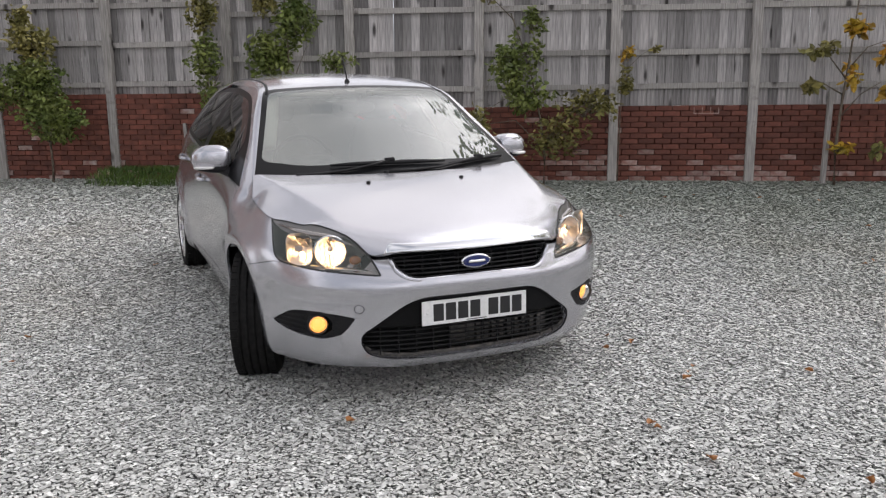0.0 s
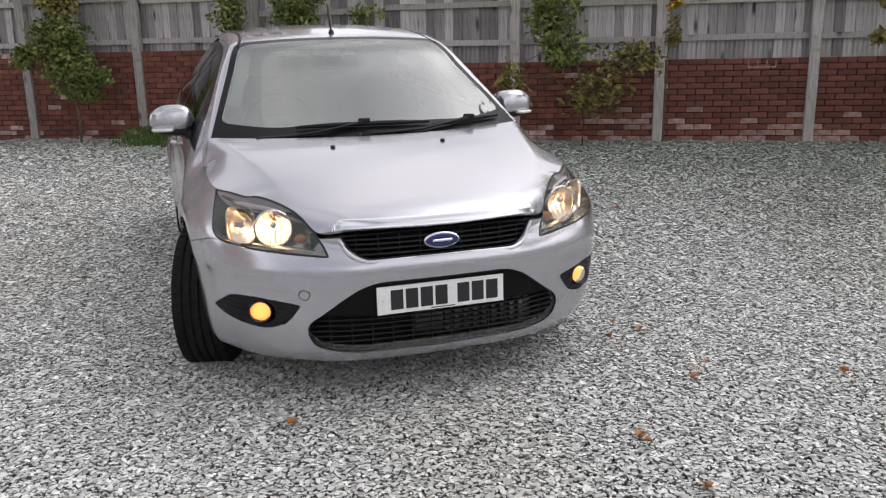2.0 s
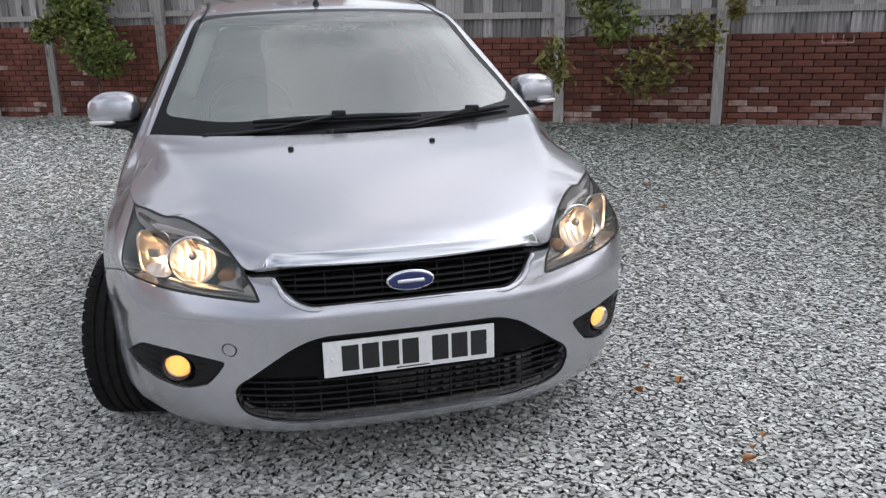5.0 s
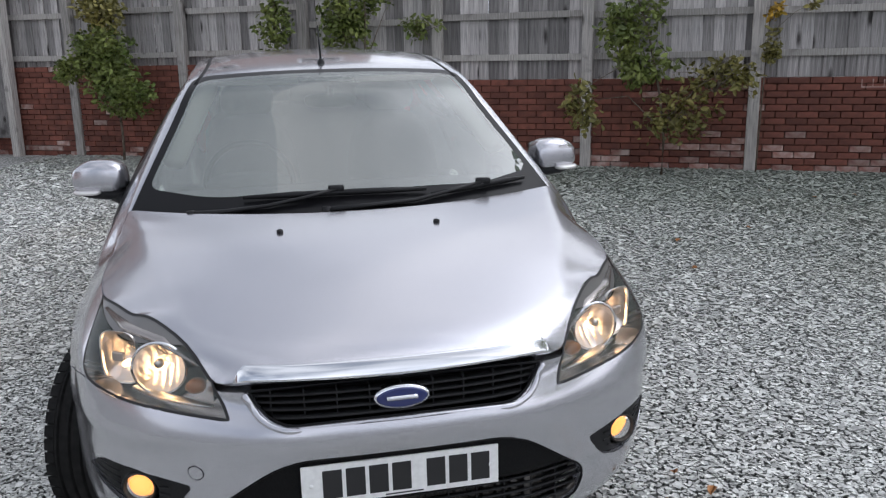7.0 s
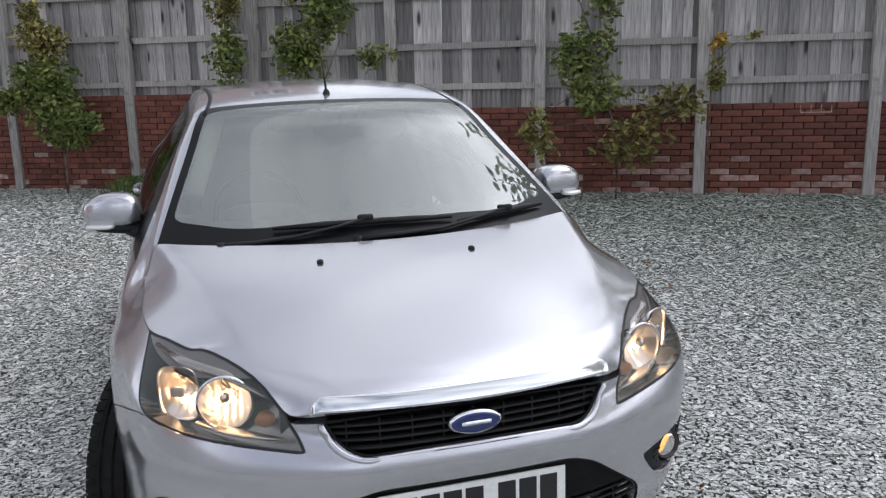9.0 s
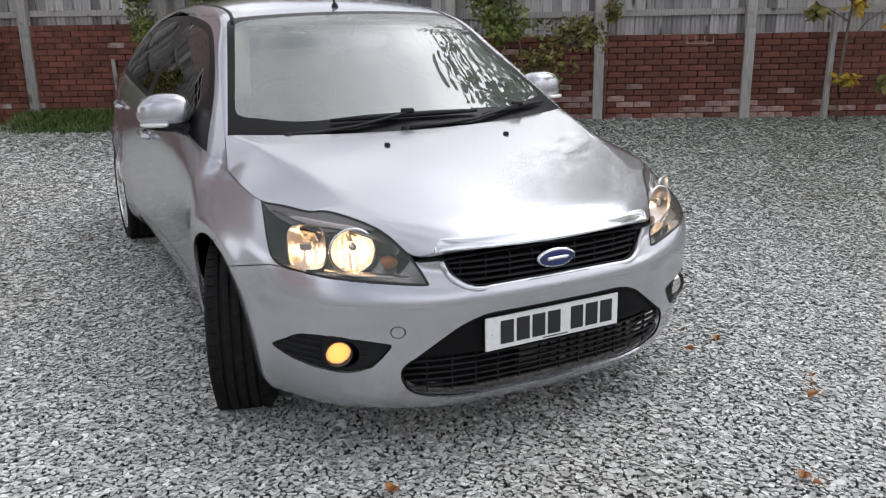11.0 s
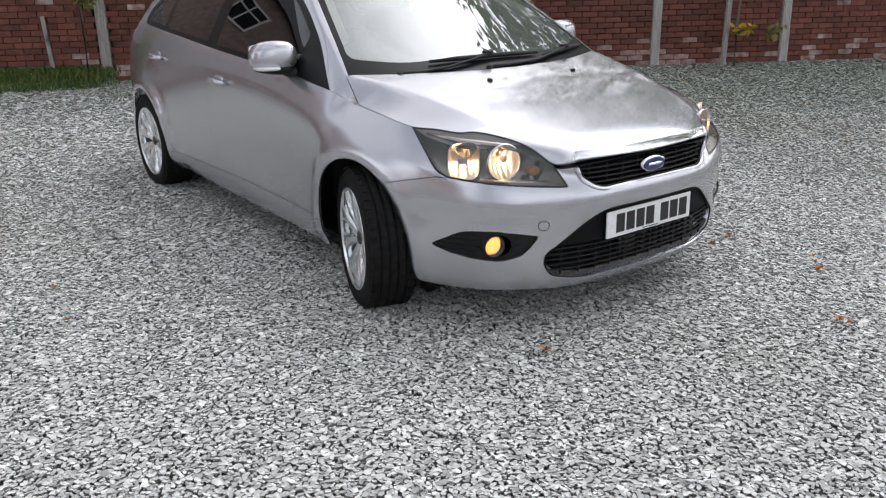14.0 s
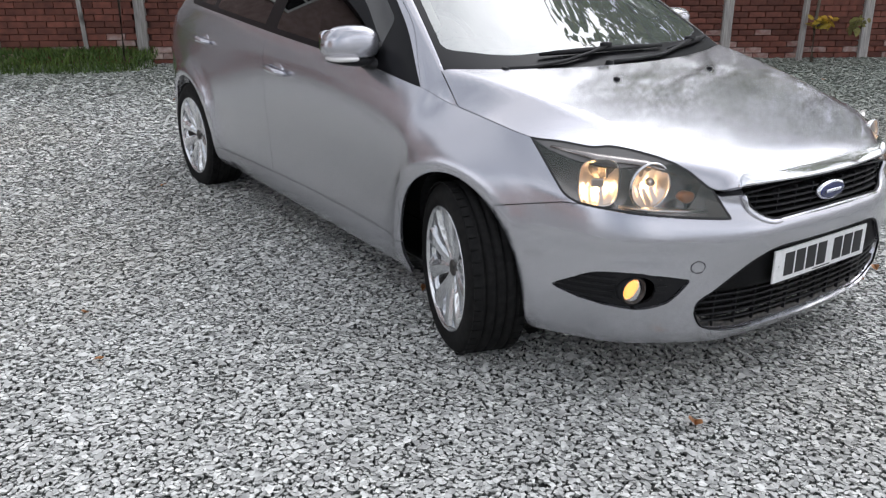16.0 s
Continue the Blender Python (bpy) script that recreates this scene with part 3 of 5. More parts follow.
            patch(bm, f(rows), keep_hood if number == 3 else keep)
            for fc in bm.faces:
                if fc not in old:
                    fc[tag] = number
    bmesh.ops.recalc_face_normals(bm, faces=bm.faces)
    # outwards is away from the middle of the cabin
    bm.faces.ensure_lookup_table()
    f = max(bm.faces, key=lambda q: q.calc_center_median().z)
    if f.normal.z < 0:
        bmesh.ops.reverse_faces(bm, faces=bm.faces)
    bm.normal_update()
    return bm, tag


SKIN, TAG = shell()
NUMBER = SKIN.faces.layers.int.new("panel")


def axes(turn=0.0, kind="front"):
    """Projection on a plane: unit vectors across, up and along the line of sight (into the car)."""
    t = radians(turn)
    if kind == "front":
        return Vector((math.cos(t), math.sin(t), 0)), Vector((0, 0, 1)), Vector((-math.sin(t), math.cos(t), 0))
    if kind == "side":
        return Vector((0, 1, 0)), Vector((0, 0, 1)), Vector((-1, 0, 0))
    return Vector((1, 0, 0)), Vector((0, 1, 0)), Vector((0, 0, -1))


def inside(p, poly):
    x, y = p
    hit = False
    for (x0, y0), (x1, y1) in zip(poly, poly[1:] + poly[:1]):
        if (y0 > y) != (y1 > y) and x < x0 + (y - y0) * (x1 - x0) / (y1 - y0):
            hit = not hit
    return hit


def cut(poly, number, ax, side=0, patches=(1, 2, 3, 4), over=(0,), facing=0.05, both=True):
    """Cuts the outline into the skin and gives the faces inside it that number. side: +1 or -1 for one half; mirrored for the other when both."""
    for sgn in ((1, -1) if both else (1,)):
        a, b, d = [Vector((v.x * sgn, v.y, v.z)) for v in ax]
        poly2 = [tuple(p) for p in poly]
        num = number if sgn == 1 else number + 100

        def flat(c):
            return c.dot(a), c.dot(b)

        def good(f):
            c = f.calc_center_median()
            return f[TAG] in patches and f[NUMBER] in over and f.normal.dot(d) < -facing and (not side or c.x * sgn * side > 0)
        lo = (min(p[0] for p in poly2) - .03, min(p[1] for p in poly2) - .03)
        hi = (max(p[0] for p in poly2) + .03, max(p[1] for p in poly2) + .03)
        near = [f for f in SKIN.faces if good(f) and lo[0] < flat(f.calc_center_median())[0] < hi[0] and lo[1] < flat(f.calc_center_median())[1] < hi[1]]
        live = set(near)
        for (x0, y0), (x1, y1) in zip(poly2, poly2[1:] + poly2[:1]):
            if math.hypot(x1 - x0, y1 - y0) < 1e-5:
                continue
            sx0, sx1, sy0, sy1 = min(x0, x1) - .001, max(x0, x1) + .001, min(y0, y1) - .001, max(y0, y1) + .001
            pick = []
            for f in live:
                q = [flat(v.co) for v in f.verts]
                if max(p[0] for p in q) >= sx0 and min(p[0] for p in q) <= sx1 and max(p[1] for p in q) >= sy0 and min(p[1] for p in q) <= sy1:
                    pick.append(f)
            if not pick:
                continue
            p0 = a * x0 + b * y0
            way = (a * (x1 - x0) + b * (y1 - y0))
            geom = list({v for f in pick for v in f.verts}) + list({e for f in pick for e in f.edges}) + pick
            res = bmesh.ops.bisect_plane(SKIN, geom=geom, dist=1e-5, plane_co=p0, plane_no=way.cross(d).normalized())
            live |= {g for g in res["geom"] if isinstance(g, bmesh.types.BMFace)}
            live = {f for f in live if f.is_valid}
        for f in live:
            if inside(flat(f.calc_center_median()), poly2):
                f[NUMBER] = num


def lens_axes():
    return axes(35)


def A35(u, v):
    return u * math.cos(radians(35)) + v * math.sin(radians(35))


FRONT, TOPVIEW, SIDE = axes(), axes(kind="top"), axes(kind="side")
FOGV = axes(35)
# outlines
GRILLE = rounded([(-.385, .714), (.385, .714), (.355, .655), (.30, .625), (-.30, .625), (-.355, .655)], [.012, .012, .05, .04, .04, .05])
MOUTH = rounded([(-.30, .535), (.30, .535), (.535, .36), (.50, .275), (.36, .243), (-.36, .243), (-.50, .275), (-.535, .36)], [.08, .08, .05, .05, .1, .1, .05, .05])
FOG = rounded([(A35(.562, .078), .446), (A35(.70, .17), .476), (A35(.80, .27), .472), (A35(.872, .375), .402), (A35(.80, .29), .368), (A35(.675, .165), .348), (A35(.61, .11), .375)], [.012, .05, .04, .015, .05, .05, .02])
LAMP = rounded([(A35(.437, .055), .636), (A35(.62, .19), .655), (A35(.80, .37), .683), (.905, .70), (A35(.80, .60), .845), (.93, .90), (.47, .90), (.452, .724)], [.010, .05, .03, .03, .01, 0, 0, .01])
cut(LAMP, 10, FOGV, 1, (1,), facing=0.0)
cut(rounded([(.50, .80), (.62, .788), (.75, .778), (.86, .79), (.95, .815), (1.05, .87), (1.05, 1.0), (.5, 1.0)], [0, .05, .1, .1, .1, 0, 0, 0]), 11, FOGV, 1, (1,), over=(10, 110), facing=-0.2)
cut(GRILLE, 20, FRONT, 0, (1,), both=False)
cut(MOUTH, 21, FRONT, 0, (1,), both=False)
cut(FOG, 22, FOGV, 1, (1,))
cut([(.690 + .048 * math.cos(i * math.pi / 14), .410 + .048 * math.sin(i * math.pi / 14)) for i in range(28)], 25, FRONT, 1, (1,), over=(22, 122))
cut([(-.532 + .019 * math.cos(i * math.pi / 12), .490 + .019 * math.sin(i * math.pi / 12)) for i in range(24)], 23, FRONT, -1, (1,), both=False)
for k, (vc, zc) in enumerate(WELLS):
    r = 0.352
    cut([(vc + r * math.cos(i * math.pi / 24), zc + r * 1.02 * math.sin(i * math.pi / 24)) for i in range(48)], 30 + k, SIDE, 1, (1,), facing=-0.2)
# glass along the side
GLASSLINE = rounded([(1.165, 0.926), (1.53, 0.968), (2.43, 1.012), (3.075, 1.052), (3.735, 1.085), (3.785, 1.16), (3.545, 1.368), (3.025, 1.42), (2.4, 1.426), (1.95, 1.386), (1.67, 1.276), (1.39, 1.106)], [.01, .1, .2, .2, .05, .06, .1, .2, .2, .15, .15, .1])
cut(GLASSLINE, 40, SIDE, 1, (1, 2), facing=0.1)
FGLASS = rounded([(1.5, 0.99), (2.44, 1.037), (2.46, 1.396), (1.95, 1.358), (1.71, 1.261), (1.5, 1.141)], [.02, .02, .02, .15, .1, .03])
RGLASS = rounded([(2.57, 1.045), (3.255, 1.084), (3.345, 1.36), (3.025, 1.39), (2.59, 1.396)], .02)
QGLASS = rounded([(3.315, 1.09), (3.675, 1.108), (3.705, 1.16), (3.515, 1.336), (3.405, 1.35)], .025)
for k, g in enumerate((FGLASS, RGLASS, QGLASS)):
    cut(g, 41 + k, SIDE, 1, (1, 2), over=(40, 140), facing=0.1)
# doors, wings, bumper
FDOOR = rounded([(1.2, 0.4), (1.27, 0.325), (2.49, 0.325), (2.505, 0.66), (2.515, 1.06), (2.54, 1.438), (1.9, 1.418), (1.38, 1.126), (1.165, 0.93), (1.17, 0.7)], [.05, .04, .01, .01, .01, .01, .1, .1, .01, .01])
cut(FDOOR, 50, SIDE, 1, (1, 2), facing=0.1)
RDOOR = rounded([(2.494, 0.325), (3.125, 0.325), (3.175, 0.45), (3.295, 0.68), (3.535, 0.8), (3.635, 0.95), (3.635, 1.085), (3.535, 1.378), (2.975, 1.448), (2.544, 1.438), (2.519, 1.06), (2.509, 0.66)], [.01, .05, .05, .1, .1, .02, .02, .1, .1, .01, .01, .01])
cut(RDOOR, 51, SIDE, 1, (1, 2), facing=0.1)
SILL = [(1.19, .10), (3.275, .10), (3.275, .318), (1.19, .318)]
cut(SILL, 52, SIDE, 1, (1,), facing=-0.5)
cut([(-.2, .05), (.60, .05), (.62, .622), (.385, .680), (.2, .69), (.0, .72), (-.2, .735)], 60, SIDE, 1, (1,), facing=-0.9)
cut([(-1.0, -.5), (1.0, -.5), (1.0, .05), (-1, .05)], 60, FRONT, 0, (1,), both=False)
cut([(-.2, .6), (.62, .622), (.62, .10), (1.19, .10), (1.19, 1.1), (.9, 1.1), (-.2, 1.1)], 61, SIDE, 1, (1,), facing=-0.6)
# windscreen and rear glass
WS = rounded([(-0.785, 1.1), (-0.6, 0.96), (0, 0.87), (0.6, 0.96), (0.785, 1.1), (0.752, 1.215), (0.575, 1.855), (0.53, 1.877), (0.3, 1.84), (0, 1.827), (-0.3, 1.84), (-0.53, 1.877), (-0.575, 1.855), (-0.752, 1.215)], [.02, .1, .2, .1, .02, .02, .03, .03, .1, .2, .1, .03, .03, .02])
cut(WS, 70, TOPVIEW, 0, (4,), both=False, facing=0.1)
WSG = rounded([(-0.722, 1.215), (-0.5, 1.09), (0, 1.03), (0.5, 1.09), (0.722, 1.215), (0.55, 1.82), (0.3, 1.79), (0, 1.775), (-0.3, 1.79), (-0.55, 1.82)], [.05, .1, .2, .1, .05, .05, .1, .2, .1, .05])
cut(WSG, 71, TOPVIEW, 0, (4,), over=(70,), both=False, facing=0.1)
cut(rounded([(-.62, 1.06), (.62, 1.06), (.55, 1.34), (-.55, 1.34)], .05), 72, axes(180), 0, (4,), both=False, facing=0.1)

# panels out of the skin
SKIN.normal_update()
for f in SKIN.faces:
    if f[NUMBER] == 0 or f[NUMBER] == 100:
        f[NUMBER] = {1: 1, 2: 2, 3: 3, 4: 2}[f[TAG]]
GAP = 0.0018


def largest(faces):
    """Leaves out stray slivers that are not joined to the main piece."""
    left, groups = set(faces), []
    while left:
        stack, group = [left.pop()], []
        while stack:
            f = stack.pop()
            group.append(f)
            for e in f.edges:
                for g in e.link_faces:
                    if g in left:
                        left.discard(g)
                        stack.append(g)
        groups.append(group)
    if not groups:
        return []
    area = [sum(f.calc_area() for f in g) for g in groups]
    return [f for g, a in zip(groups, area) if a > 0.12 * max(area) for f in g]


def panel(name, numbers, mat, parent, label="", flange=0.014, gap=GAP, push=0.0, solid=0.0):
    faces = largest([f for f in SKIN.faces if f[NUMBER] in numbers])
    if not faces:
        print("EMPTY PANEL", name)
        return None
    bm = bmesh.new()
    vmap, normals = {}, []
    for f in faces:
        for v in f.verts:
            if v not in vmap:
                vmap[v] = bm.verts.new(v.co + v.normal * push)
                normals.append(v.normal.copy())
    for f in faces:
        try:
            bm.faces.new([vmap[v] for v in f.verts])
        except ValueError:
            pass
    bm.verts.index_update()
    bm.normal_update()
    rim = [e for e in bm.edges if len(e.link_faces) == 1 and not all(abs(v.co.x) < 1e-4 for v in e.verts)]
    moves, ends = {}, []
    for e in rim:
        f = e.link_faces[0]
        mid = (e.verts[0].co + e.verts[1].co) / 2
        t = (e.verts[1].co - e.verts[0].co)
        if t.length < 1e-7:
            continue
        inw = f.normal.cross(t).normalized()
        if inw.dot(f.calc_center_median() - mid) < 0:
            inw.negate()
        for v in e.verts:
            moves.setdefault(v, []).append(inw)
        lp = f.loops[:]
        for q in lp:
            if q.edge == e:
                ends.append((q.vert, q.link_loop_next.vert))
    for v, m in moves.items():
        w = sum(m, Vector())
        if w.length > 1e-6:
            v.co += w.normalized() * gap
    nbase = len(normals)
    made = {}
    if flange:
        for a, b in ends:
            for v in (a, b):
                if v not in made:
                    n = normals[v.index] if v.index < nbase and v.index >= 0 else v.normal
                    made[v] = (bm.verts.new(v.co), bm.verts.new(v.co - n * flange))
            try:
                bm.faces.new((made[b][0], made[a][0], made[a][1], made[b][1])).smooth = False
            except ValueError:
                pass
    me = bpy.data.meshes.new(name)
    bm.verts.index_update()
    total = len(bm.verts)
    flats = [not f.smooth for f in bm.faces]
    for f in bm.faces:
        f.smooth = True
    nb = nbase
    for f in bm.faces:
        if any(v.index >= nb for v in f.verts):
            f.smooth = False
    bm.to_mesh(me)
    bm.free()
    me.materials.append(mat)
    me.normals_split_custom_set_from_vertices([tuple(n) for n in normals] + [(0, 0, 0)] * (total - nbase))
    ob = new(name, me)
    ob.parent = parent
    if label:
        ob["label"] = label
    return ob


ALL = lambda *k: tuple(k) + tuple(q + 100 for q in k)
panel("bonnet", (3,), PAINT, car, gap=0.003)
panel("body_shell", ALL(1, 2), PAINT, car, gap=0.0008)
bumper = panel("front_bumper", (60, 160), PAINT, car, flange=0.03, gap=0.0028)
for s in (0, 100):
    panel("front_wing", (61 + s,), PAINT, car, gap=0.0005)
    panel("sill", (52 + s,), PAINT, car)
    panel("front_door", (50 + s,), PAINT, car, gap=0.0009)
    panel("rear_door", (51 + s,), PAINT, car, gap=0.0009)
    panel("window_trim", (40 + s,), GLOSSBLACK, car, "gloss black window surround", gap=0)
    panel("window_pane", (41 + s,), TINTED, car, "dark side glass", flange=0, gap=0)
    panel("window_pane", (42 + s,), TINTED, car, "dark side glass", flange=0, gap=0)
    panel("window_pane", (43 + s,), TINTED, car, "dark side glass", flange=0, gap=0)
    panel("headlamp_lens", (10 + s,), LENS, car, "clear headlamp lens", flange=0, gap=0.002)
    panel("lamp_brow", (11 + s,), SMOKE, car, "smoked grey upper part of the headlamp", flange=0.004, gap=0, push=-0.001)
    panel("fog_surround", (22 + s,), BLACK, car, "black fog lamp surround", push=-0.012, gap=0)
panel("tow_eye_cover", (23,), PAINT, bumper, push=0.001, gap=0.001)
panel("windscreen_surround", (70,), GLOSSBLACK, car, "black windscreen surround", gap=0)
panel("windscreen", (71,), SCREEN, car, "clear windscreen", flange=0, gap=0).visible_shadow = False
panel("rear_window", (72,), TINTED, car, "dark rear glass", flange=0, gap=0)

from mathutils.bvhtree import BVHTree
bmesh.ops.triangulate(SKIN, faces=SKIN.faces)
TREE = BVHTree.FromBMesh(SKIN)


def on_top(u, v):
    """Height of the skin over a point of the plan."""
    for k in range(8):
        p = TREE.ray_cast(Vector((u, v + .012 * k, 3)), Vector((0, 0, -1)))[0]
        if p and p.z > .8:
            return p
    return Vector((u, v, .99))


def on_nose(u, z):
    p = TREE.ray_cast(Vector((u, -1, z)), Vector((0, 1, 0)))[0]
    return p.y if p else 0.1


FRONTLINES = [spline(k, np.linspace(0, 5, 60)) for k in LINES]


def nose(u, z):
    """Where the nose would be at (u, z), also across its openings."""
    vs, zs = [], []
    for l in FRONTLINES:
        vs.append(np.interp(abs(u), l[:, 0], l[:, 1]))
        zs.append(np.interp(abs(u), l[:, 0], l[:, 2]))
    return float(np.interp(z, zs, vs))


# ---- grilles and plate ----
def bar(bm, pts, h, d):
    """A slat along points: h high, d deep, its front edges eased."""
    rings = []
    for p in pts:
        x, y, z = p
        rings.append([bm.verts.new(q) for q in ((x, y + 0.002, z - h / 2), (x, y, z - h / 4), (x, y, z + h / 4), (x, y + 0.002, z + h / 2), (x, y + d, z + h / 2), (x, y + d, z - h / 2))])
    for a, b in zip(rings, rings[1:]):
        for k in range(6):
            bm.faces.new((a[k], b[k], b[(k + 1) % 6], a[(k + 1) % 6]))
    bm.faces.new(rings[0])
    bm.faces.new(rings[-1][::-1])
    return bm


def half_width(poly, z):
    xs = [x0 + (z - y0) * (x1 - x0) / (y1 - y0) for (x0, y0), (x1, y1) in zip(poly, poly[1:] + poly[:1]) if (y0 > z) != (y1 > z)]
    return max(xs) if xs else 0


def wall_sheet(bm, poly, back, n=24, zs=12, z_lo=None, z_hi=None, thick=0.01):
    """A curved sheet that fills an outline, set back behind the nose."""
    lo, hi = z_lo or min(p[1] for p in poly), z_hi or max(p[1] for p in poly)
    rows = []
    for z in np.linspace(lo + 1e-4, hi - 1e-4, zs):
        w = half_width(poly, z) + 0.004
        rows.append([bm.verts.new((w * c, nose(w * c, z) + back, z)) for c in np.linspace(-1, 1, n)])
    for a, b in zip(rows, rows[1:]):
        for i in range(n - 1):
            bm.faces.new((a[i], a[i + 1], b[i + 1], b[i]))
    bmesh.ops.solidify(bm, geom=bm.faces[:], thickness=-thick)
    return bm


grille = part("upper_grille", wall_sheet(bmesh.new(), GRILLE, 0.06), BLACK, car, "black slatted radiator grille")
for z in (0.640, 0.659, 0.678, 0.697):
    w = half_width(GRILLE, z)
    part("slat", bar(bmesh.new(), [(w * c, nose(w * c, z) + 0.010, z) for c in np.linspace(-1, 1, 25)], 0.0065, 0.035), BLACK, grille)
for u in np.linspace(-0.33, 0.33, 9):
    lo, hi = 0.627, 0.712
    zz = [z for z in np.linspace(lo, hi, 12) if half_width(GRILLE, z) > abs(u)]
    bm = bmesh.new()
    box(bm, (u - 0.0016, nose(u, 0.67) + 0.014, zz[0]), (u + 0.0016, nose(u, 0.67) + 0.045, zz[-1]))
    part("upright", bm, BLACK, grille, smooth=False)
bm = bmesh.new()
tube(bm, [(x, nose(x, z) + 0.004, z) for x, z in GRILLE + GRILLE[:1]], 0.0045, 6, cap=False)
part("grille_rim", bm, GLOSSBLACK, grille)

# raised silver edge of the bumper along the sides and foot of the grille
edge_ = [p for p in GRILLE if p[1] < .708]
edge_ = sorted((p for p in edge_ if p[0] > 0), key=lambda p: -p[1]) + sorted((p for p in edge_ if p[0] <= 0), key=lambda p: p[1])
pts = []
for x, z in edge_:
    x2, z2 = x * 1.034, z - .010 * smooth(z, .70, .64)
    pts.append((x2, nose(x2, z2) + .003, z2))
part("grille_edge", tube(bmesh.new(), pts, [.004] + [.0115] * (len(pts) - 2) + [.004], 10, flat=0.9), PAINT, bumper, "raised silver edge")

badge = empty("badge")
badge.parent = car
badge.location = (-0.002, nose(0, 0.675) - 0.006, 0.677)


def disc(bm, a, b, y0, y1, ease=0.003, n=40):
    """A flat oval button in the xz plane, from y0 (front) to y1."""
    rows = [(1 - ease * 2 / b, y0), (1 - ease * 0.6 / b, y0 + ease * 0.3), (1, y0 + ease), (1, y1)]
    rings = [[bm.verts.new((a * k * math.cos(2 * math.pi * i / n), y, b * k * math.sin(2 * math.pi * i / n))) for i in range(n)] for k, y in rows]
    for r, q in zip(rings, rings[1:]):
        for i in range(n):
            bm.faces.new((r[i], r[(i + 1) % n], q[(i + 1) % n], q[i]))
    bm.faces.new(rings[0][::-1])
    bm.faces.new(rings[-1])
    return bm


part("ring", disc(bmesh.new(), 0.073, 0.0325, 0.0, 0.03, 0.004), CHROME, badge, "chrome oval ring")
part("field", disc(bmesh.new(), 0.066, 0.0265, -0.0025, 0.004, 0.002), BLUE, badge, "dark blue oval")
bm = bmesh.new()
tube(bm, [(-0.040 + 0.080 * i / 8, -0.0035, 0.0) for i in range(9)], 0.0045, 6, flat=1.5)
part("emblem", bm, CHROME, badge, "plain chrome bar")

mouth = part("lower_grille", wall_sheet(bmesh.new(), MOUTH, 0.10), BLACK, car, "black lower grille")
part("plate_panel", wall_sheet(bmesh.new(), MOUTH, 0.012, z_lo=0.398, z_hi=0.535, n=40), BLACK, mouth, "plain black panel behind the plate")
for z in (0.292, 0.314, 0.336, 0.358, 0.380):
    w = half_width(MOUTH, z) - 0.01
    part("slat", bar(bmesh.new(), [(w * c, nose(w * c, z) + 0.018, z) for c in np.linspace(-1, 1, 25)], 0.006, 0.014), BLACK, mouth)
for u in np.linspace(-0.44, 0.44, 12):
    zz = [z for z in np.linspace(0.27, 0.40, 14) if half_width(MOUTH, z) > abs(u) + 0.01]
    part("upright", box(bmesh.new(), (u - 0.002, nose(u, 0.34) + 0.022, zz[0]), (u + 0.002, nose(u, 0.34) + 0.034, zz[-1])), BLACK, mouth, smooth=False)
# lower lip of the opening
bm = bmesh.new()
for sx in (1,):
    pts = []
    for u in np.linspace(-0.505, 0.505, 41):
        z = min(y0 + (u - x0) * (y1 - y0) / (x1 - x0) for (x0, y0), (x1, y1) in zip(MOUTH, MOUTH[1:] + MOUTH[:1]) if (x0 > u) != (x1 > u))
        pts.append((u, nose(u, z) + 0.010, z + 0.012))
    bar(bm, pts, 0.024, 0.03)
part("lip", bm, DARKMETAL, mouth, "dark grey lower lip")
bm = bmesh.new()
tube(bm, [(x, nose(x, z) + 0.002, z) for x, z in MOUTH + MOUTH[:1]], 0.004, 6, cap=False)
part("mouth_rim", bm, GLOSSBLACK, mouth)
# cooler behind the slats
bm = box(bmesh.new(), (-0.1, 0.080, 0.27), (0.40, 0.098, 0.385), 0.004)
part("cooler", bm, DARKMETAL, mouth, "grey finned cooler")
for k in range(9):
    part("fin_block", box(bmesh.new(), (0.02 + k * 0.04, 0.058, 0.278), (0.042 + k * 0.04, 0.080, 0.378), 0.003), DARKMETAL, mouth)

plate = empty("number_plate")
plate.parent = car
plate.matrix_local = pose(-0.010, nose(0.2, 0.46) - 0.004, 0.459, -1.0)
part("plate_sheet", box(bmesh.new(), (-0.26, -0.003, -0.0555), (0.26, 0.004, 0.0555), 0.002, 2), PLATE, plate, "white reflective plate", False)
for k, x in enumerate((-0.181, -0.121, -0.061, -0.001, 0.090, 0.150, 0.210)):
    part("glyph_bar", box(bmesh.new(), (x - 0.025, -0.0045, -0.0395), (x + 0.025, -0.002, 0.0395), 0.0008), INK, plate, "plain black bar", False)
part("maker_line", box(bmesh.new(), (-0.045, -0.0040, -0.0500), (0.055, -0.002, -0.0462), 0.0004), INK, plate, "thin dark line of small print", False)
for x in (-0.235, 0.238):
    part("screw_cap", turned(bmesh.new(), [(0, -0.006), (0.005, -0.0055), (0.006, -0.003)], 14, pose(x, 0, 0)), PLATE, plate)

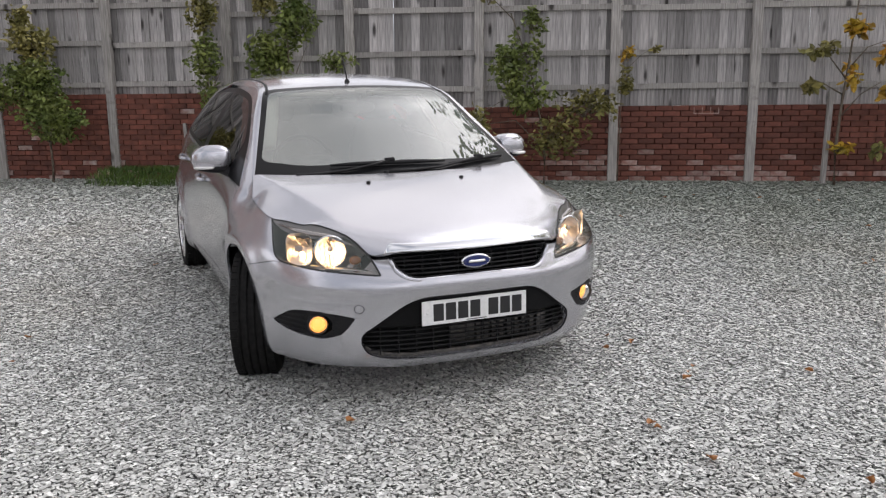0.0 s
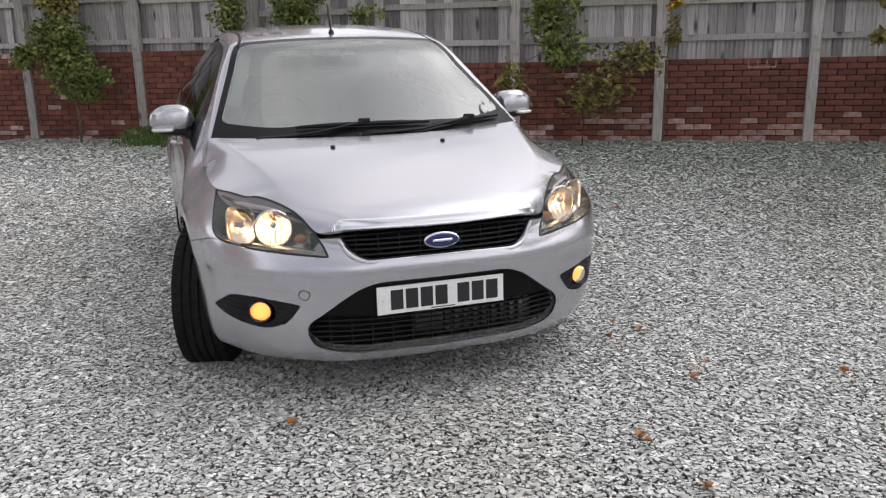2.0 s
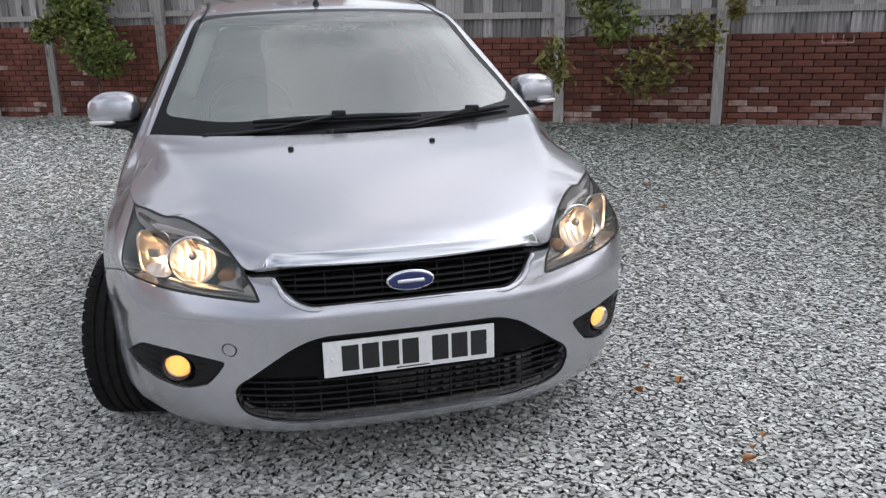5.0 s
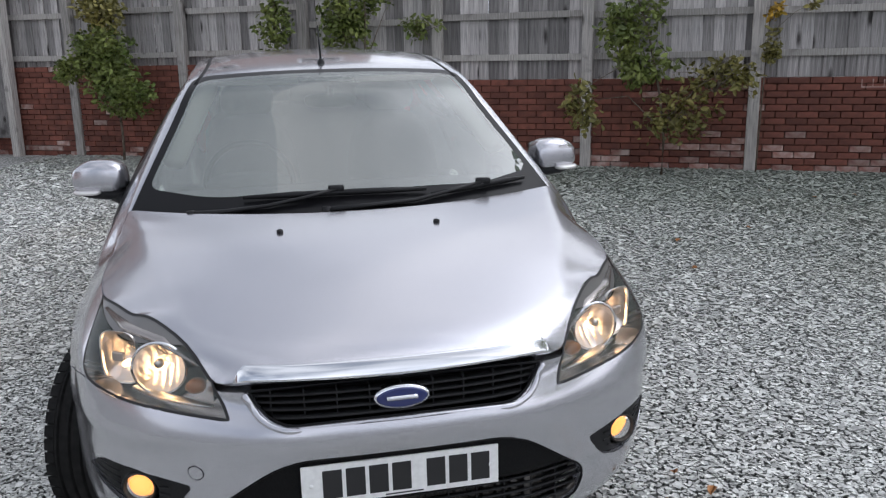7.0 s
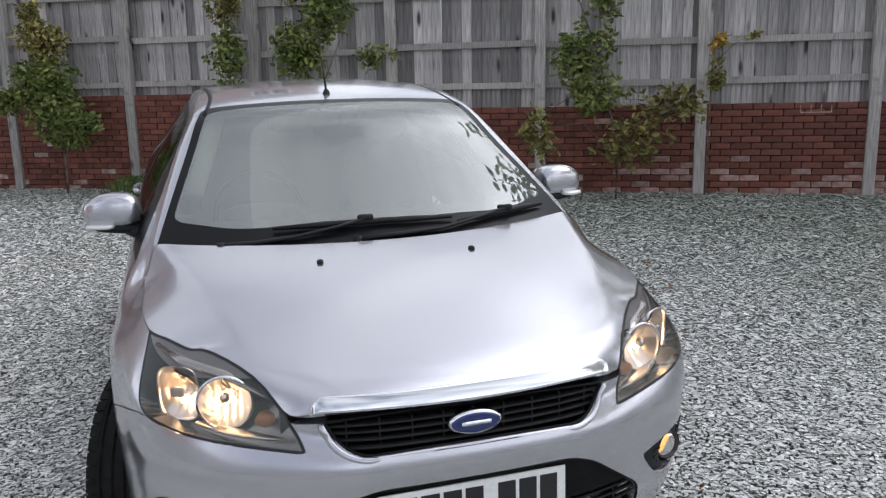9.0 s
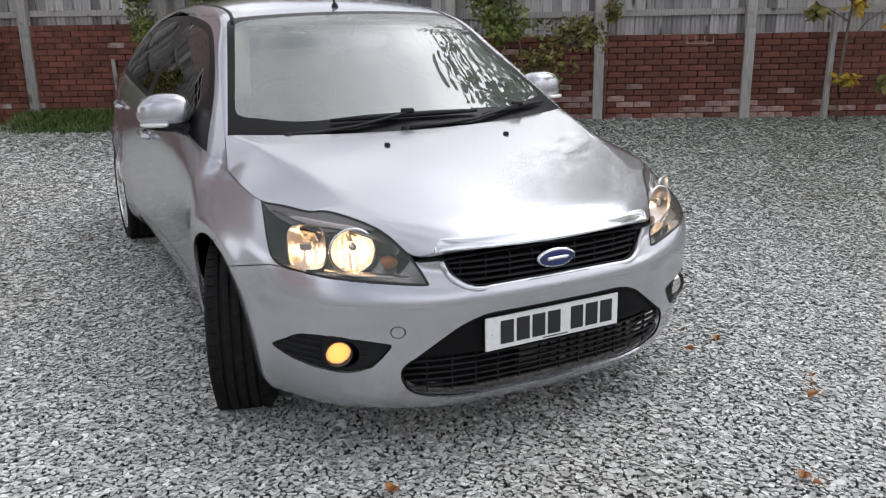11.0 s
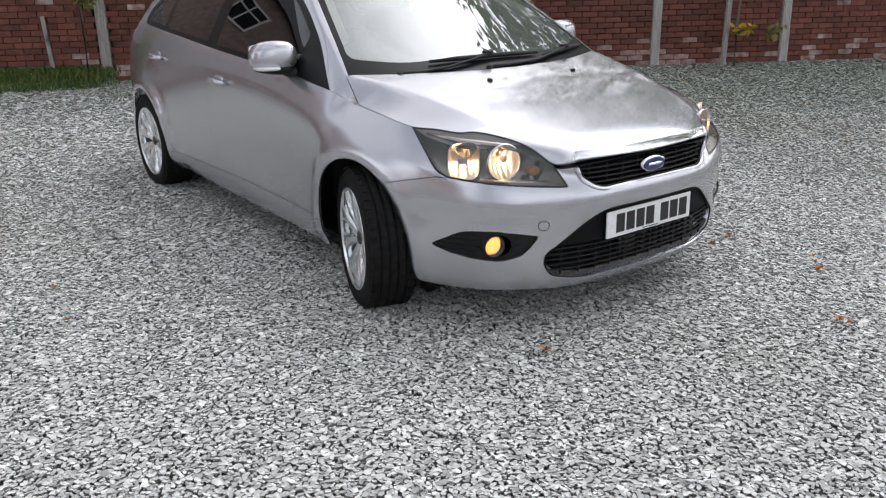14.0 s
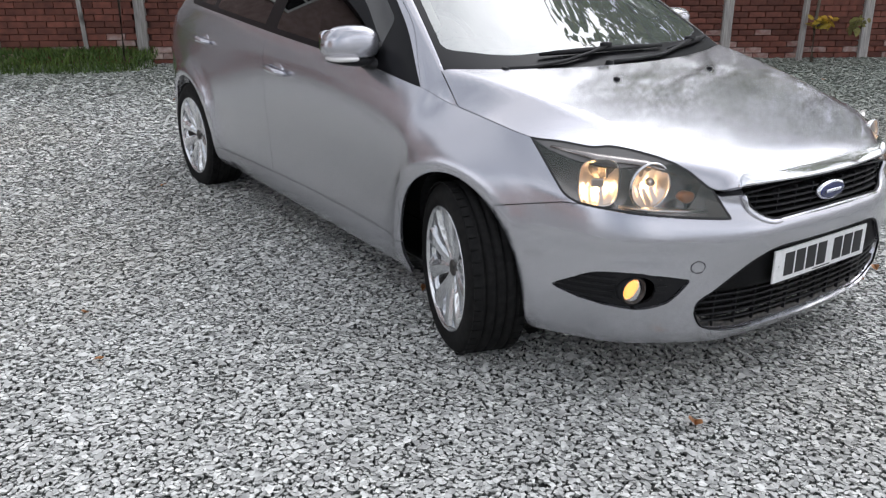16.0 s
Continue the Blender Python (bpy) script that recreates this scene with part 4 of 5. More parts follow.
# bright strip on the front edge of the bonnet, one smooth sweep
bm = bmesh.new()
us = np.linspace(-.418, .418, 61)
lead = spline(LINES[5], np.linspace(0, 2, 40))
fit_v, fit_z = np.polyfit(np.concatenate([-lead[::-1, 0], lead[:, 0]]), np.concatenate([lead[::-1, 1], lead[:, 1]]), 4), np.polyfit(np.concatenate([-lead[::-1, 0], lead[:, 0]]), np.concatenate([lead[::-1, 2], lead[:, 2]]), 4)
wide = np.array([on_top(u, np.polyval(fit_v, u) + .036).z for u in us])
fit_b = np.polyfit(us, wide, 4)
rows = []
for u in us:
    k = min(1.0, (0.4185 - abs(u)) / 0.03) ** 0.5
    v0, z0, z1 = np.polyval(fit_v, u), np.polyval(fit_z, u), np.polyval(fit_b, u)
    row = []
    for t in np.linspace(0, 1, 9):
        t2 = t * k
        bulge = 0.0035 * k * math.sin(math.pi * min(1, t2 * 1.0)) ** 0.8
        row.append(bm.verts.new((u, v0 - .003 + .021 * t2 - bulge * .6, z0 + .002 + .58 * (z1 - z0) * t2 + bulge * .55 + .0005 - .004 * (1 - k))))
    rows.append(row)
for a, b in zip(rows, rows[1:]):
    for i in range(8):
        bm.faces.new((a[i], b[i], b[i + 1], a[i + 1]))
bmesh.ops.recalc_face_normals(bm, faces=bm.faces)
bmesh.ops.solidify(bm, geom=bm.faces[:], thickness=0.001)
part("bonnet_strip", bm, CHROME, car, "polished chrome strip")

# ---- lamps ----
def edging(name, numbers, mat, parent, width, proud=0.001):
    """A thin dark strip along the rim of a region of the skin."""
    faces = largest([f for f in SKIN.faces if f[NUMBER] in numbers])
    inside_ = set(faces)
    inward, pairs = {}, []
    for f in faces:
        for e in f.edges:
            if not any(g in inside_ for g in e.link_faces if g is not f):
                a, b = e.verts
                t = (b.co - a.co)
                if t.length < 1e-7:
                    continue
                w = f.normal.cross(t).normalized()
                if w.dot(f.calc_center_median() - a.co) < 0:
                    w.negate()
                for v in (a, b):
                    inward[v] = inward.get(v, Vector()) + w
                pairs.append((a, b))
    bm = bmesh.new()
    made = {}
    for v, w in inward.items():
        w = w.normalized() if w.length > 1e-6 else w
        made[v] = (bm.verts.new(v.co - w * 0.001 + v.normal * proud * 0.2), bm.verts.new(v.co + w * width * 0.5 + v.normal * proud), bm.verts.new(v.co + w * width + v.normal * proud * 0.4))
    for a, b in pairs:
        for k in (0, 1):
            bm.faces.new((made[a][k], made[b][k], made[b][k + 1], made[a][k + 1]))
    bmesh.ops.recalc_face_normals(bm, faces=bm.faces)
    return part(name, bm, mat, parent, "thin black seal")


def oval(a, p):
    """A point of a rounded square (p = 2: a circle) at angle a."""
    f = lambda q: math.copysign(abs(q) ** (2 / p), q)
    return f(math.cos(a)), f(math.sin(a))


def fluted(bm, rx, rz, d, p, ribs, m, n=60, rings=9):
    """A lamp bowl with upright flutes, opening towards -y."""
    rows = []
    for j, (k, y) in enumerate([(1.05, -.010), (1.0, -.008)] + [(1 - q / rings, d * (1 - (1 - q / rings) ** 2)) for q in range(rings)]):
        row = []
        for i in range(n):
            x, z = oval(2 * math.pi * i / n, p)
            wave = .0022 * abs(math.sin(ribs * math.pi * x * k / 2)) if 2 < j < rings else 0
            row.append(bm.verts.new(m @ Vector((rx * k * x, y - wave, rz * k * z))))
        rows.append(row)
    for a, b in zip(rows, rows[1:]):
        for i in range(n):
            bm.faces.new((a[i], a[(i + 1) % n], b[(i + 1) % n], b[i]))
    bm.faces.new(rows[-1])
    return bm


def hoop(bm, rx, rz, p, r, m, n=56, k=8):
    """A ring of round section in the xz plane."""
    g = []
    for i in range(n):
        x, z = oval(2 * math.pi * i / n, p)
        g.append([bm.verts.new(m @ Vector((x * (rx + r * math.cos(b)), r * math.sin(b), z * (rz + r * math.cos(b))))) for b in np.linspace(0, 2 * math.pi, k, endpoint=False)])
    for i in range(n):
        for j in range(k):
            bm.faces.new((g[i][j], g[(i + 1) % n][j], g[(i + 1) % n][(j + 1) % k], g[i][(j + 1) % k]))
    return bm


for s in (1, -1):
    # body of the lamp behind its lens
    lamp = empty("headlamp")
    lamp.parent = car
    panel("housing", (10 if s > 0 else 110,), HOUSING, lamp, "dark grey lamp housing", flange=-0.10, gap=0.005, push=-0.102)
    edging("lamp_seal", (10, 11) if s > 0 else (110, 111), INK, lamp, 0.0055, 0.0012)

    def at(u, v, z, turn):
        return Matrix.Translation((s * u, v, z)) @ pose(0, 0, 0, 0, 0, s * turn)
    # round main beam, squarer dipped beam: fluted bowls with their bulbs
    for name, u, v, z, rx, rz, d, turn, p, ribs in (("main_reflector", .612, .245, .728, .070, .070, .055, 12, 2.0, 7), ("dip_reflector", .725, .350, .731, .060, .072, .050, 32, 3.6, 5)):
        m = at(u, v, z, turn)
        part(name, fluted(bmesh.new(), rx, rz, d, p, ribs, m), REFLECTOR, lamp, "bright fluted lamp reflector", False)
        if p < 3:
            part("ring", hoop(bmesh.new(), rx * 1.03, rz * 1.03, p, .004, m @ pose(0, -.010, 0)), CHROME, lamp, "bright ring round the reflector")
            part("bulb_cap", turned(bmesh.new(), [(0, -.016), (.010, -.015), (.013, -.008), (.013, .004)], 18, m @ pose(0, 0, .012)), REFLECTOR, lamp, "bright cap before the bulb")
        else:
            part("bulb_shield", box(bmesh.new(), (-.019, -.012, -.012), (.019, .0, .014), .004, 2, m @ pose(.004 * s, 0, .0)), SHIELD, lamp, "pale bulb shield", False)
        low = -.028 if p > 3 else -.004
        part("bulb", turned(bmesh.new(), [(0, .004), (.008, .008), (.010, .018), (.009, .032), (0, .038)], 16, m @ pose(0, 0, low)), BULB, lamp, "lit warm bulb")
    # bright blade under the reflectors
    pts = [(s * u, v, z) for u, v, z in ((.475, .125, .652), (.54, .165, .655), (.61, .215, .657), (.69, .29, .662))]
    part("bezel", tube(bmesh.new(), pts, [.005, .014, .018, .010], 10, flat=0.4), REFLECTOR, lamp, "bright bezel blade")
    m = at(.520, .165, .694, 10)
    part("indicator", turned(bmesh.new(), [(0, -.006), (.014, -.005), (.021, 0), (.018, .03), (0, .04)], 20, m @ Matrix.Diagonal((1.25, 1, .9, 1))), AMBER, lamp, "amber indicator")
    # brow over the reflectors
    pts = [(s * u, v, z) for u, v, z in ((.50, .17, .750), (.60, .275, .790), (.70, .385, .800), (.775, .52, .82))]
    part("brow", tube(bmesh.new(), pts, [.010, .022, .024, .012], 10, flat=0.5), HOUSING, lamp, "grey brow")

    fog = empty("fog_lamp")
    fog.parent = car
    fu = .690
    m = Matrix.Translation((s * fu, nose(fu + .022, .41) + .022, .410)) @ pose(0, 0, 0, 0, 0, s * 12)
    part("fog_cup", turned(bmesh.new(), [(.0465, -.012), (.0490, -.008), (.0500, .03), (.0300, .05), (0, .052)], 32, m), BLACK, fog, "black cup round the lamp")
    part("fog_ring", turned(bmesh.new(), [(.040, .01), (.040, -.012), (.0425, -.014), (.045, -.010), (.045, .03)], 32, m), DARKMETAL, fog, "dark metal ring")
    part("fog_reflector", turned(bmesh.new(), [(.040, -.006), (.036, .006), (.024, .018), (.010, .025), (0, .027)], 32, m), REFLECTOR, fog)
    part("fog_bulb", turned(bmesh.new(), [(0, -.009), (.018, -.007), (.029, -.002), (.032, .005), (0, .014)], 28, m), FOGBULB, fog, "lit amber-warm bulb")
    part("fog_lens", turned(bmesh.new(), [(0, -.014), (.020, -.013), (.036, -.009), (.040, -.006)], 32, m), LENS, fog, "clear lens")
    for k in range(4):
        z = .385 + .022 * k
        for u0, u1 in ((.60 + abs(k - 1.5) * .02, fu - .052), (fu + .052, .845 - abs(k - 1) * .018)):
            part("fog_rib", bar(bmesh.new(), [(s * u, nose(u, z) + .020, z) for u in np.linspace(u0, u1, 8)], .005, .006), BLACK, fog)



# ---- wheels ----
def wheel_parts():
    w = empty("wheel")
    W = 0.105
    prof = [(.226, -W + .012), (.238, -W + .001), (.264, -W - .006), (.292, -W), (.307, -W + .012), (.3135, -W + .024)]
    for g in (-.055, -.018, .018, .055):
        prof += [(.317, g - .007), (.317, g - .0045), (.309, g - .004), (.309, g + .004), (.317, g + .0045)]
    prof += [(.3135, W - .024), (.307, W - .012), (.292, W), (.262, W + .006), (.232, W - .002), (.219, W - .012)]
    part("tyre", turned(bmesh.new(), prof, 72), RUBBER, w, "black rubber tyre with grooved tread")
    # short cross grooves on the shoulders
    for side_ in (-1, 1):
        bm = bmesh.new()
        for k in range(48):
            m = Matrix.Rotation(2 * math.pi * k / 48, 4, "Y")
            box(bm, (-.0172, side_ * .081 - .017, .3115), (.0172, side_ * .081 + .012, .3172), m=m)
        ob = part("tread_block", bm, RUBBER, w, smooth=False)
        ob["kind"] = "stuff"
    part("rim", turned(bmesh.new(), [(.216, -W + .010), (.226, -W + .000), (.231, -W - .001), (.232, -W + .004), (.222, -W + .016), (.210, -W + .022), (.208, -W + .034)], 64), ALLOY, w, "polished silver alloy rim")
    # dark metal here paints the shade in the gaps between spokes
    part("barrel", turned(bmesh.new(), [(.208, -W + .034), (.205, -W + .05), (.196, 0), (.200, W - .02), (.219, W - .012)], 64), DARKMETAL, w, "inner barrel, darkened with the shade behind the spokes")
    # five forked spokes
    for k in range(5):
        a0 = 2 * math.pi * k / 5 + math.pi / 2
        bm = bmesh.new()
        for sgn in (-1, 1):
            rows = []
            for r, off, wd, y, dep in ((.024, .012, .034, -.070, .05), (.070, .021, .046, -.080, .045), (.105, .031, .058, -.088, .04), (.140, .046, .067, -.094, .036), (.172, .060, .076, -.098, .035), (.196, .065, .092, -.100, .035), (.2165, .066, .108, -.100, .035)):
                o = sgn * off
                e = sgn * wd
                rows.append([(r, o - e / 2 - sgn * .004, y + dep), (r, o - e / 2, y + .012), (r, o - e * .16, y), (r, o + e * .30, y + .001), (r, o + e / 2, y + .010), (r, o + e / 2 + sgn * .004, y + dep)])
            vr = [[bm.verts.new((rr * math.cos(a0) - o * math.sin(a0), y, rr * math.sin(a0) + o * math.cos(a0))) for rr, o, y in row] for row in rows]
            for p, q in zip(vr, vr[1:]):
                for i in range(6):
                    bm.faces.new((p[i], p[(i + 1) % 6], q[(i + 1) % 6], q[i]))
            bm.faces.new(vr[0])
            bm.faces.new(vr[-1][::-1])
        # web that joins the fork near the hub
        rows = [[bm.verts.new((r * math.cos(a0) - o * math.sin(a0), y, r * math.sin(a0) + o * math.cos(a0))) for o, y in ((-wd, yy + .004), (wd, yy + .004), (wd, yy + .03), (-wd, yy + .03))] for r, wd, yy in ((.024, .02, -.066), (.075, .030, -.076), (.118, .034, -.083))]
        for p, q in zip(rows, rows[1:]):
            for i in range(4):
                bm.faces.new((p[i], p[(i + 1) % 4], q[(i + 1) % 4], q[i]))
        bm.faces.new(rows[-1])
        bmesh.ops.recalc_face_normals(bm, faces=bm.faces)
        part("spoke", bm, ALLOY, w, smooth=False)
    part("hub_cap", turned(bmesh.new(), [(0, -.078), (.024, -.077), (.030, -.073), (.032, -.06)], 28), DARKMETAL, w, "dark centre cap")
    for k in range(5):
        a = 2 * math.pi * (k + .5) / 5 + math.pi / 2
        part("wheel_nut", turned(bmesh.new(), [(0, -.068), (.008, -.067), (.010, -.05)], 6, Matrix.Translation((.054 * math.cos(a), 0, .054 * math.sin(a)))), CHROME, w)
    part("brake_disc", turned(bmesh.new(), [(0, -.028), (.08, -.028), (.14, -.022), (.14, 0), (0, 0)], 40), DARKMETAL, w, "grey brake disc")
    part("caliper", box(bmesh.new(), (-.05, -.045, .09), (.05, .03, .16), .01, 2), BLACK, w)
    return w


first = wheel_parts()
spots = []
for s in (-1, 1):
    for k, (v, z) in enumerate(WELLS):
        spots.append((s, pose(s * (.838 if k == 0 else .862), v, .313, 0, 0, (90 if s > 0 else -90) + (-17 if k == 0 else 0)) @ pose(0, 0, 0, 0, 20 * s + 31 * k, 0)))
first.matrix_basis = spots[0][1]
first.parent = car
for s, m in spots[1:]:
    copy_thing(first, m)

# wheel wells, floor, bulkhead
for s in (-1, 1):
    for v, z in WELLS:
        bm = bmesh.new()
        rows = []
        for u in (.50, .70, .80, .90):
            rows.append([bm.verts.new((s * (u if u < .9 else .815 + .10 * max(0, math.sin(a))), v + .352 * math.cos(a), z + .358 * math.sin(a))) for a in np.linspace(-0.02, math.pi + 0.25, 28)])
        for p, q in zip(rows, rows[1:]):
            for i in range(27):
                bm.faces.new((p[i], p[i + 1], q[i + 1], q[i]))
        bm.faces.new(rows[0])
        part("wheel_well", bm, BLACK, car, "black wheel arch liner", False)
bm = bmesh.new()
box(bm, (-.55, .40, .19), (.55, 4.0, .22), .01)
box(bm, (-.80, 1.22, .19), (.80, 3.12, .215), .01)
part("underbody", bm, BLACK, car, "black underbody", False)
bm = bmesh.new()
box(bm, (-.76, 1.22, .22), (.76, 1.25, .90))
part("bulkhead", bm, BLACK, car, smooth=False)
bm = bmesh.new()
box(bm, (-.48, .20, .24), (.48, .22, .70))
part("radiator_panel", bm, BLACK, car, smooth=False)

# ---- mirrors, handles, wipers and the rest ----
def blob(bm, c, h, p=2.6, n=28, r=14, shape=None):
    """A rounded box; shape(x, y, z) bends it."""
    grid = []
    for j in range(r + 1):
        b = -math.pi / 2 + math.pi * j / r
        row = []
        for i in range(n):
            a = 2 * math.pi * i / n
            f = lambda q: math.copysign(abs(q) ** (2 / p), q)
            q = (f(math.cos(a)) * f(math.cos(b)), f(math.sin(a)) * f(math.cos(b)), f(math.sin(b)))
            if shape:
                q = shape(*q)
            row.append(bm.verts.new((c[0] + h[0] * q[0], c[1] + h[1] * q[1], c[2] + h[2] * q[2])))
        grid.append(row)
    for p0, q0 in zip(grid, grid[1:]):
        for i in range(n):
            bm.faces.new((p0[i], p0[(i + 1) % n], q0[(i + 1) % n], q0[i]))
    bmesh.ops.remove_doubles(bm, verts=bm.verts, dist=1e-5)
    bmesh.ops.recalc_face_normals(bm, faces=bm.faces)
    return bm


for s in (-1, 1):
    mir = empty("door_mirror")
    mir.parent = car

    def cap(x, y, z):
        out = max(0, x * s)
        return x * (1 - 0.12 * max(0, z) ** 2), y * (1 - 0.22 * out) + 0.20 * x * s * (1 if y < 0 else 0.5), (z * (1 - 0.30 * out ** 2) if z > 0 else z * 0.72) + 0.05 * (1 - y) * (z > 0)
    bm = blob(bmesh.new(), (s * .945, 1.552, 1.046), (.108, .080, .074), 3.3, 36, 18, shape=cap)
    part("mirror_shell", bm, PAINT, mir, "silver painted shell")
    bm = blob(bmesh.new(), (s * .930, 1.556, .990), (.098, .070, .026), 2.6, shape=lambda x, y, z: (x, y + .16 * x * s, z * (1 - .45 * max(0, x * s)) - .25 * max(0, -x * s)))
    part("mirror_foot", bm, BLACK, mir, "black plastic underside")
    bm = bmesh.new()
    tube(bm, [(s * .815, 1.50, .962), (s * .850, 1.515, .968), (s * .89, 1.540, .980)], [.056, .048, .040], 14, flat=0.6)
    part("mirror_arm", bm, BLACK, mir, "black arm")
    bm = blob(bmesh.new(), (s * .992, 1.522, 1.001), (.056, .060, .0115), 3.0, shape=lambda x, y, z: (x, y + .25 * x * s, z))
    part("side_indicator", bm, INDICATOR, mir, "clear indicator lens")
    bm = box(bmesh.new(), (s * .945 - .080, 1.630, 1.005), (s * .945 + .076, 1.634, 1.10), .02, 3)
    part("mirror_glass", bm, CHROME, mir, "mirror glass")
    # handles
    for vf, z, u in ((2.335, .852, .918), (3.325, .905, .925)):
        hd = empty("door_handle")
        hd.parent = car
        hd.location = (s * u, vf, z)
        bm = bmesh.new()
        tube(bm, [(s * .006, -.105, -.006), (s * .026, -.085, -.003), (s * .033, -.03, 0), (s * .033, .04, .003), (s * .024, .09, .006), (s * .004, .105, .008)], [.010, .0135, .0145, .0145, .0135, .010], 10, flat=1.0)
        part("grip", bm, PAINT, hd, "silver grip")
        part("recess", blob(bmesh.new(), (s * -.012, 0, 0), (.016, .075, .034), 2.3), PAINT, hd)


def wiper(pts, arm):
    w = empty("wiper")
    w.parent = car
    on = [on_top(u, v) + Vector((0, -.006, .014)) for u, v in pts]
    part("blade", tube(bmesh.new(), on, [.006] + [.0105] * (len(on) - 2) + [.006], 8, flat=1.1), BLACK, w, "black wiper blade")
    on2 = [on_top(u, v) + Vector((0, -.005, h - .004)) for u, v, h in arm]
    part("arm", tube(bmesh.new(), on2, [.016, .012, .010, .009, .010][:len(on2)], 8, flat=0.7), BLACK, w, "black wiper arm")
    part("pivot", turned(bmesh.new(), [(0, -.012), (.016, -.010), (.019, .02)], 20, Matrix.Translation(on2[0]) @ pose(0, 0, 0, -90)), BLACK, w)
    part("clip", box(bmesh.new(), tuple(on2[-1] - Vector((.028, .010, .010))), tuple(on2[-1] + Vector((.028, .012, .014))), .004), BLACK, w)
    return w


wiper([(-.386, 1.050), (-.22, 1.032), (-.058, 1.024), (.11, 1.022), (.271, 1.028)], [(-.565, 1.02, .008), (-.45, 1.005, .012), (-.30, .995, .016), (-.16, 1.005, .024), (-.058, 1.024, .030)])
wiper([(.284, 1.0), (.39, 1.03), (.497, 1.065), (.59, 1.10), (.68, 1.135)], [(-.10, .955, .008), (.06, .958, .012), (.22, .972, .016), (.38, 1.02, .024), (.497, 1.065, .030)])
for u in (-.270, .249):
    p = on_top(u, .742)
    jet = empty("washer_jet")
    jet.parent = car
    jet.location = p
    part("nozzle", blob(bmesh.new(), (0, 0, .003), (.011, .014, .008), 2.4, 16, 8), BLACK, jet, "black washer nozzle")
aer = empty("aerial")
aer.parent = car
aer.location = on_top(-.022, 1.935)
part("aerial_base", turned(bmesh.new(), [(0, .022), (.009, .020), (.016, .006), (.019, -.004)], 20, pose(0, 0, 0, 90)), BLACK, aer, "black rubber foot")
part("mast", tube(bmesh.new(), [(0, 0, .012), (0, .035, .075), (0, .085, .165)], [.0055, .0042, .0035], 8), BLACK, aer, "black mast")
# dark mouldings along the roof's edges
for s in (-1, 1):
    pts = []
    for v in np.linspace(1.80, 3.7, 24):
        r_ = spline({RAIL[k][1]: RAIL[k][0] for k in RAIL if k >= 9}, [v])[0][0]
        pts.append(on_top(s * (r_ - .055), v) + Vector((0, 0, -.002)))
    part("roof_moulding", tube(bmesh.new(), pts, .011, 8, flat=0.45), BLACK, car, "black roof moulding")

# scuttle under the wipers
bm = bmesh.new()
rows = [[bm.verts.new((.77 * c, v + .20 * abs(c) ** 2, z - .012 * abs(c) ** 3)) for c in np.linspace(-1, 1, 25)] for v, z in ((.86, .955), (.91, .960), (.97, .968))]
for a, b in zip(rows, rows[1:]):
    for i in range(24):
        bm.faces.new((a[i], a[i + 1], b[i + 1], b[i]))
part("scuttle", bm, BLACK, car, "black scuttle panel")
# tail lamps and rear plate
for s in (-1, 1):
    part("tail_lamp", blob(bmesh.new(), (s * .700, 4.07, .98), (.06, .05, .16), 2.6), REDLAMP, car, "red tail lamp")

# ---- cabin ----
cabin = empty("cabin")
cabin.parent = car
bm = bmesh.new()
rows = []
for v, z, w in ((1.08, .975, .70), (1.25, 1.0, .74), (1.45, 1.0, .74), (1.60, .955, .74), (1.66, .85, .74), (1.62, .55, .74)):
    rows.append([bm.verts.new((w * c, v + .05 * abs(c) ** 2, z - .02 * abs(c) ** 3)) for c in np.linspace(-1, 1, 21)])
for a, b in zip(rows, rows[1:]):
    for i in range(20):
        bm.faces.new((a[i], a[i + 1], b[i + 1], b[i]))
part("dashboard", bm, CLOTH, cabin, "dark grey dashboard")
bm = blob(bmesh.new(), (-.37, 1.52, 1.0), (.17, .10, .045), 2.4)
part("binnacle", bm, CLOTH, cabin)
m = Matrix.Translation((-.37, 1.72, .965)) @ pose(0, 0, 0, -24)
bm = bmesh.new()
n1, n2 = 40, 8
gr = [[bm.verts.new(m @ Vector(((.185 + .015 * math.cos(b)) * math.cos(a), .015 * math.sin(b), (.185 + .015 * math.cos(b)) * math.sin(a)))) for b in np.linspace(0, 2 * math.pi, n2, endpoint=False)] for a in np.linspace(0, 2 * math.pi, n1, endpoint=False)]
for i in range(n1):
    for j in range(n2):
        bm.faces.new((gr[i][j], gr[(i + 1) % n1][j], gr[(i + 1) % n1][(j + 1) % n2], gr[i][(j + 1) % n2]))
part("steering_wheel", bm, GLOSSBLACK, cabin, "black steering wheel")
part("steering_hub", blob(bmesh.new(), (-.37, 1.70, .965), (.16, .03, .045), 2.4), BLACK, cabin)
for u in (-.37, .37):
    part("front_seat", blob(bmesh.new(), (u, 2.15, .50), (.25, .27, .10), 3.0), CLOTH, cabin, "dark cloth front seat")
    part("seat_back", blob(bmesh.new(), (u, 2.46, .86), (.245, .085, .34), 3.0, shape=lambda x, y, z: (x * (1 - .12 * max(0, z)), y + z * 1.0, z)), CLOTH, cabin)
    part("headrest", blob(bmesh.new(), (u, 2.56, 1.27), (.135, .055, .085), 2.8), CLOTH, cabin)
part("rear_seat", blob(bmesh.new(), (0, 3.15, .55), (.66, .26, .10), 4.0), CLOTH, cabin, "dark cloth rear bench")
part("bench_back", blob(bmesh.new(), (0, 3.46, .86), (.66, .08, .33), 4.0, shape=lambda x, y, z: (x, y + z * .8, z)), CLOTH, cabin)
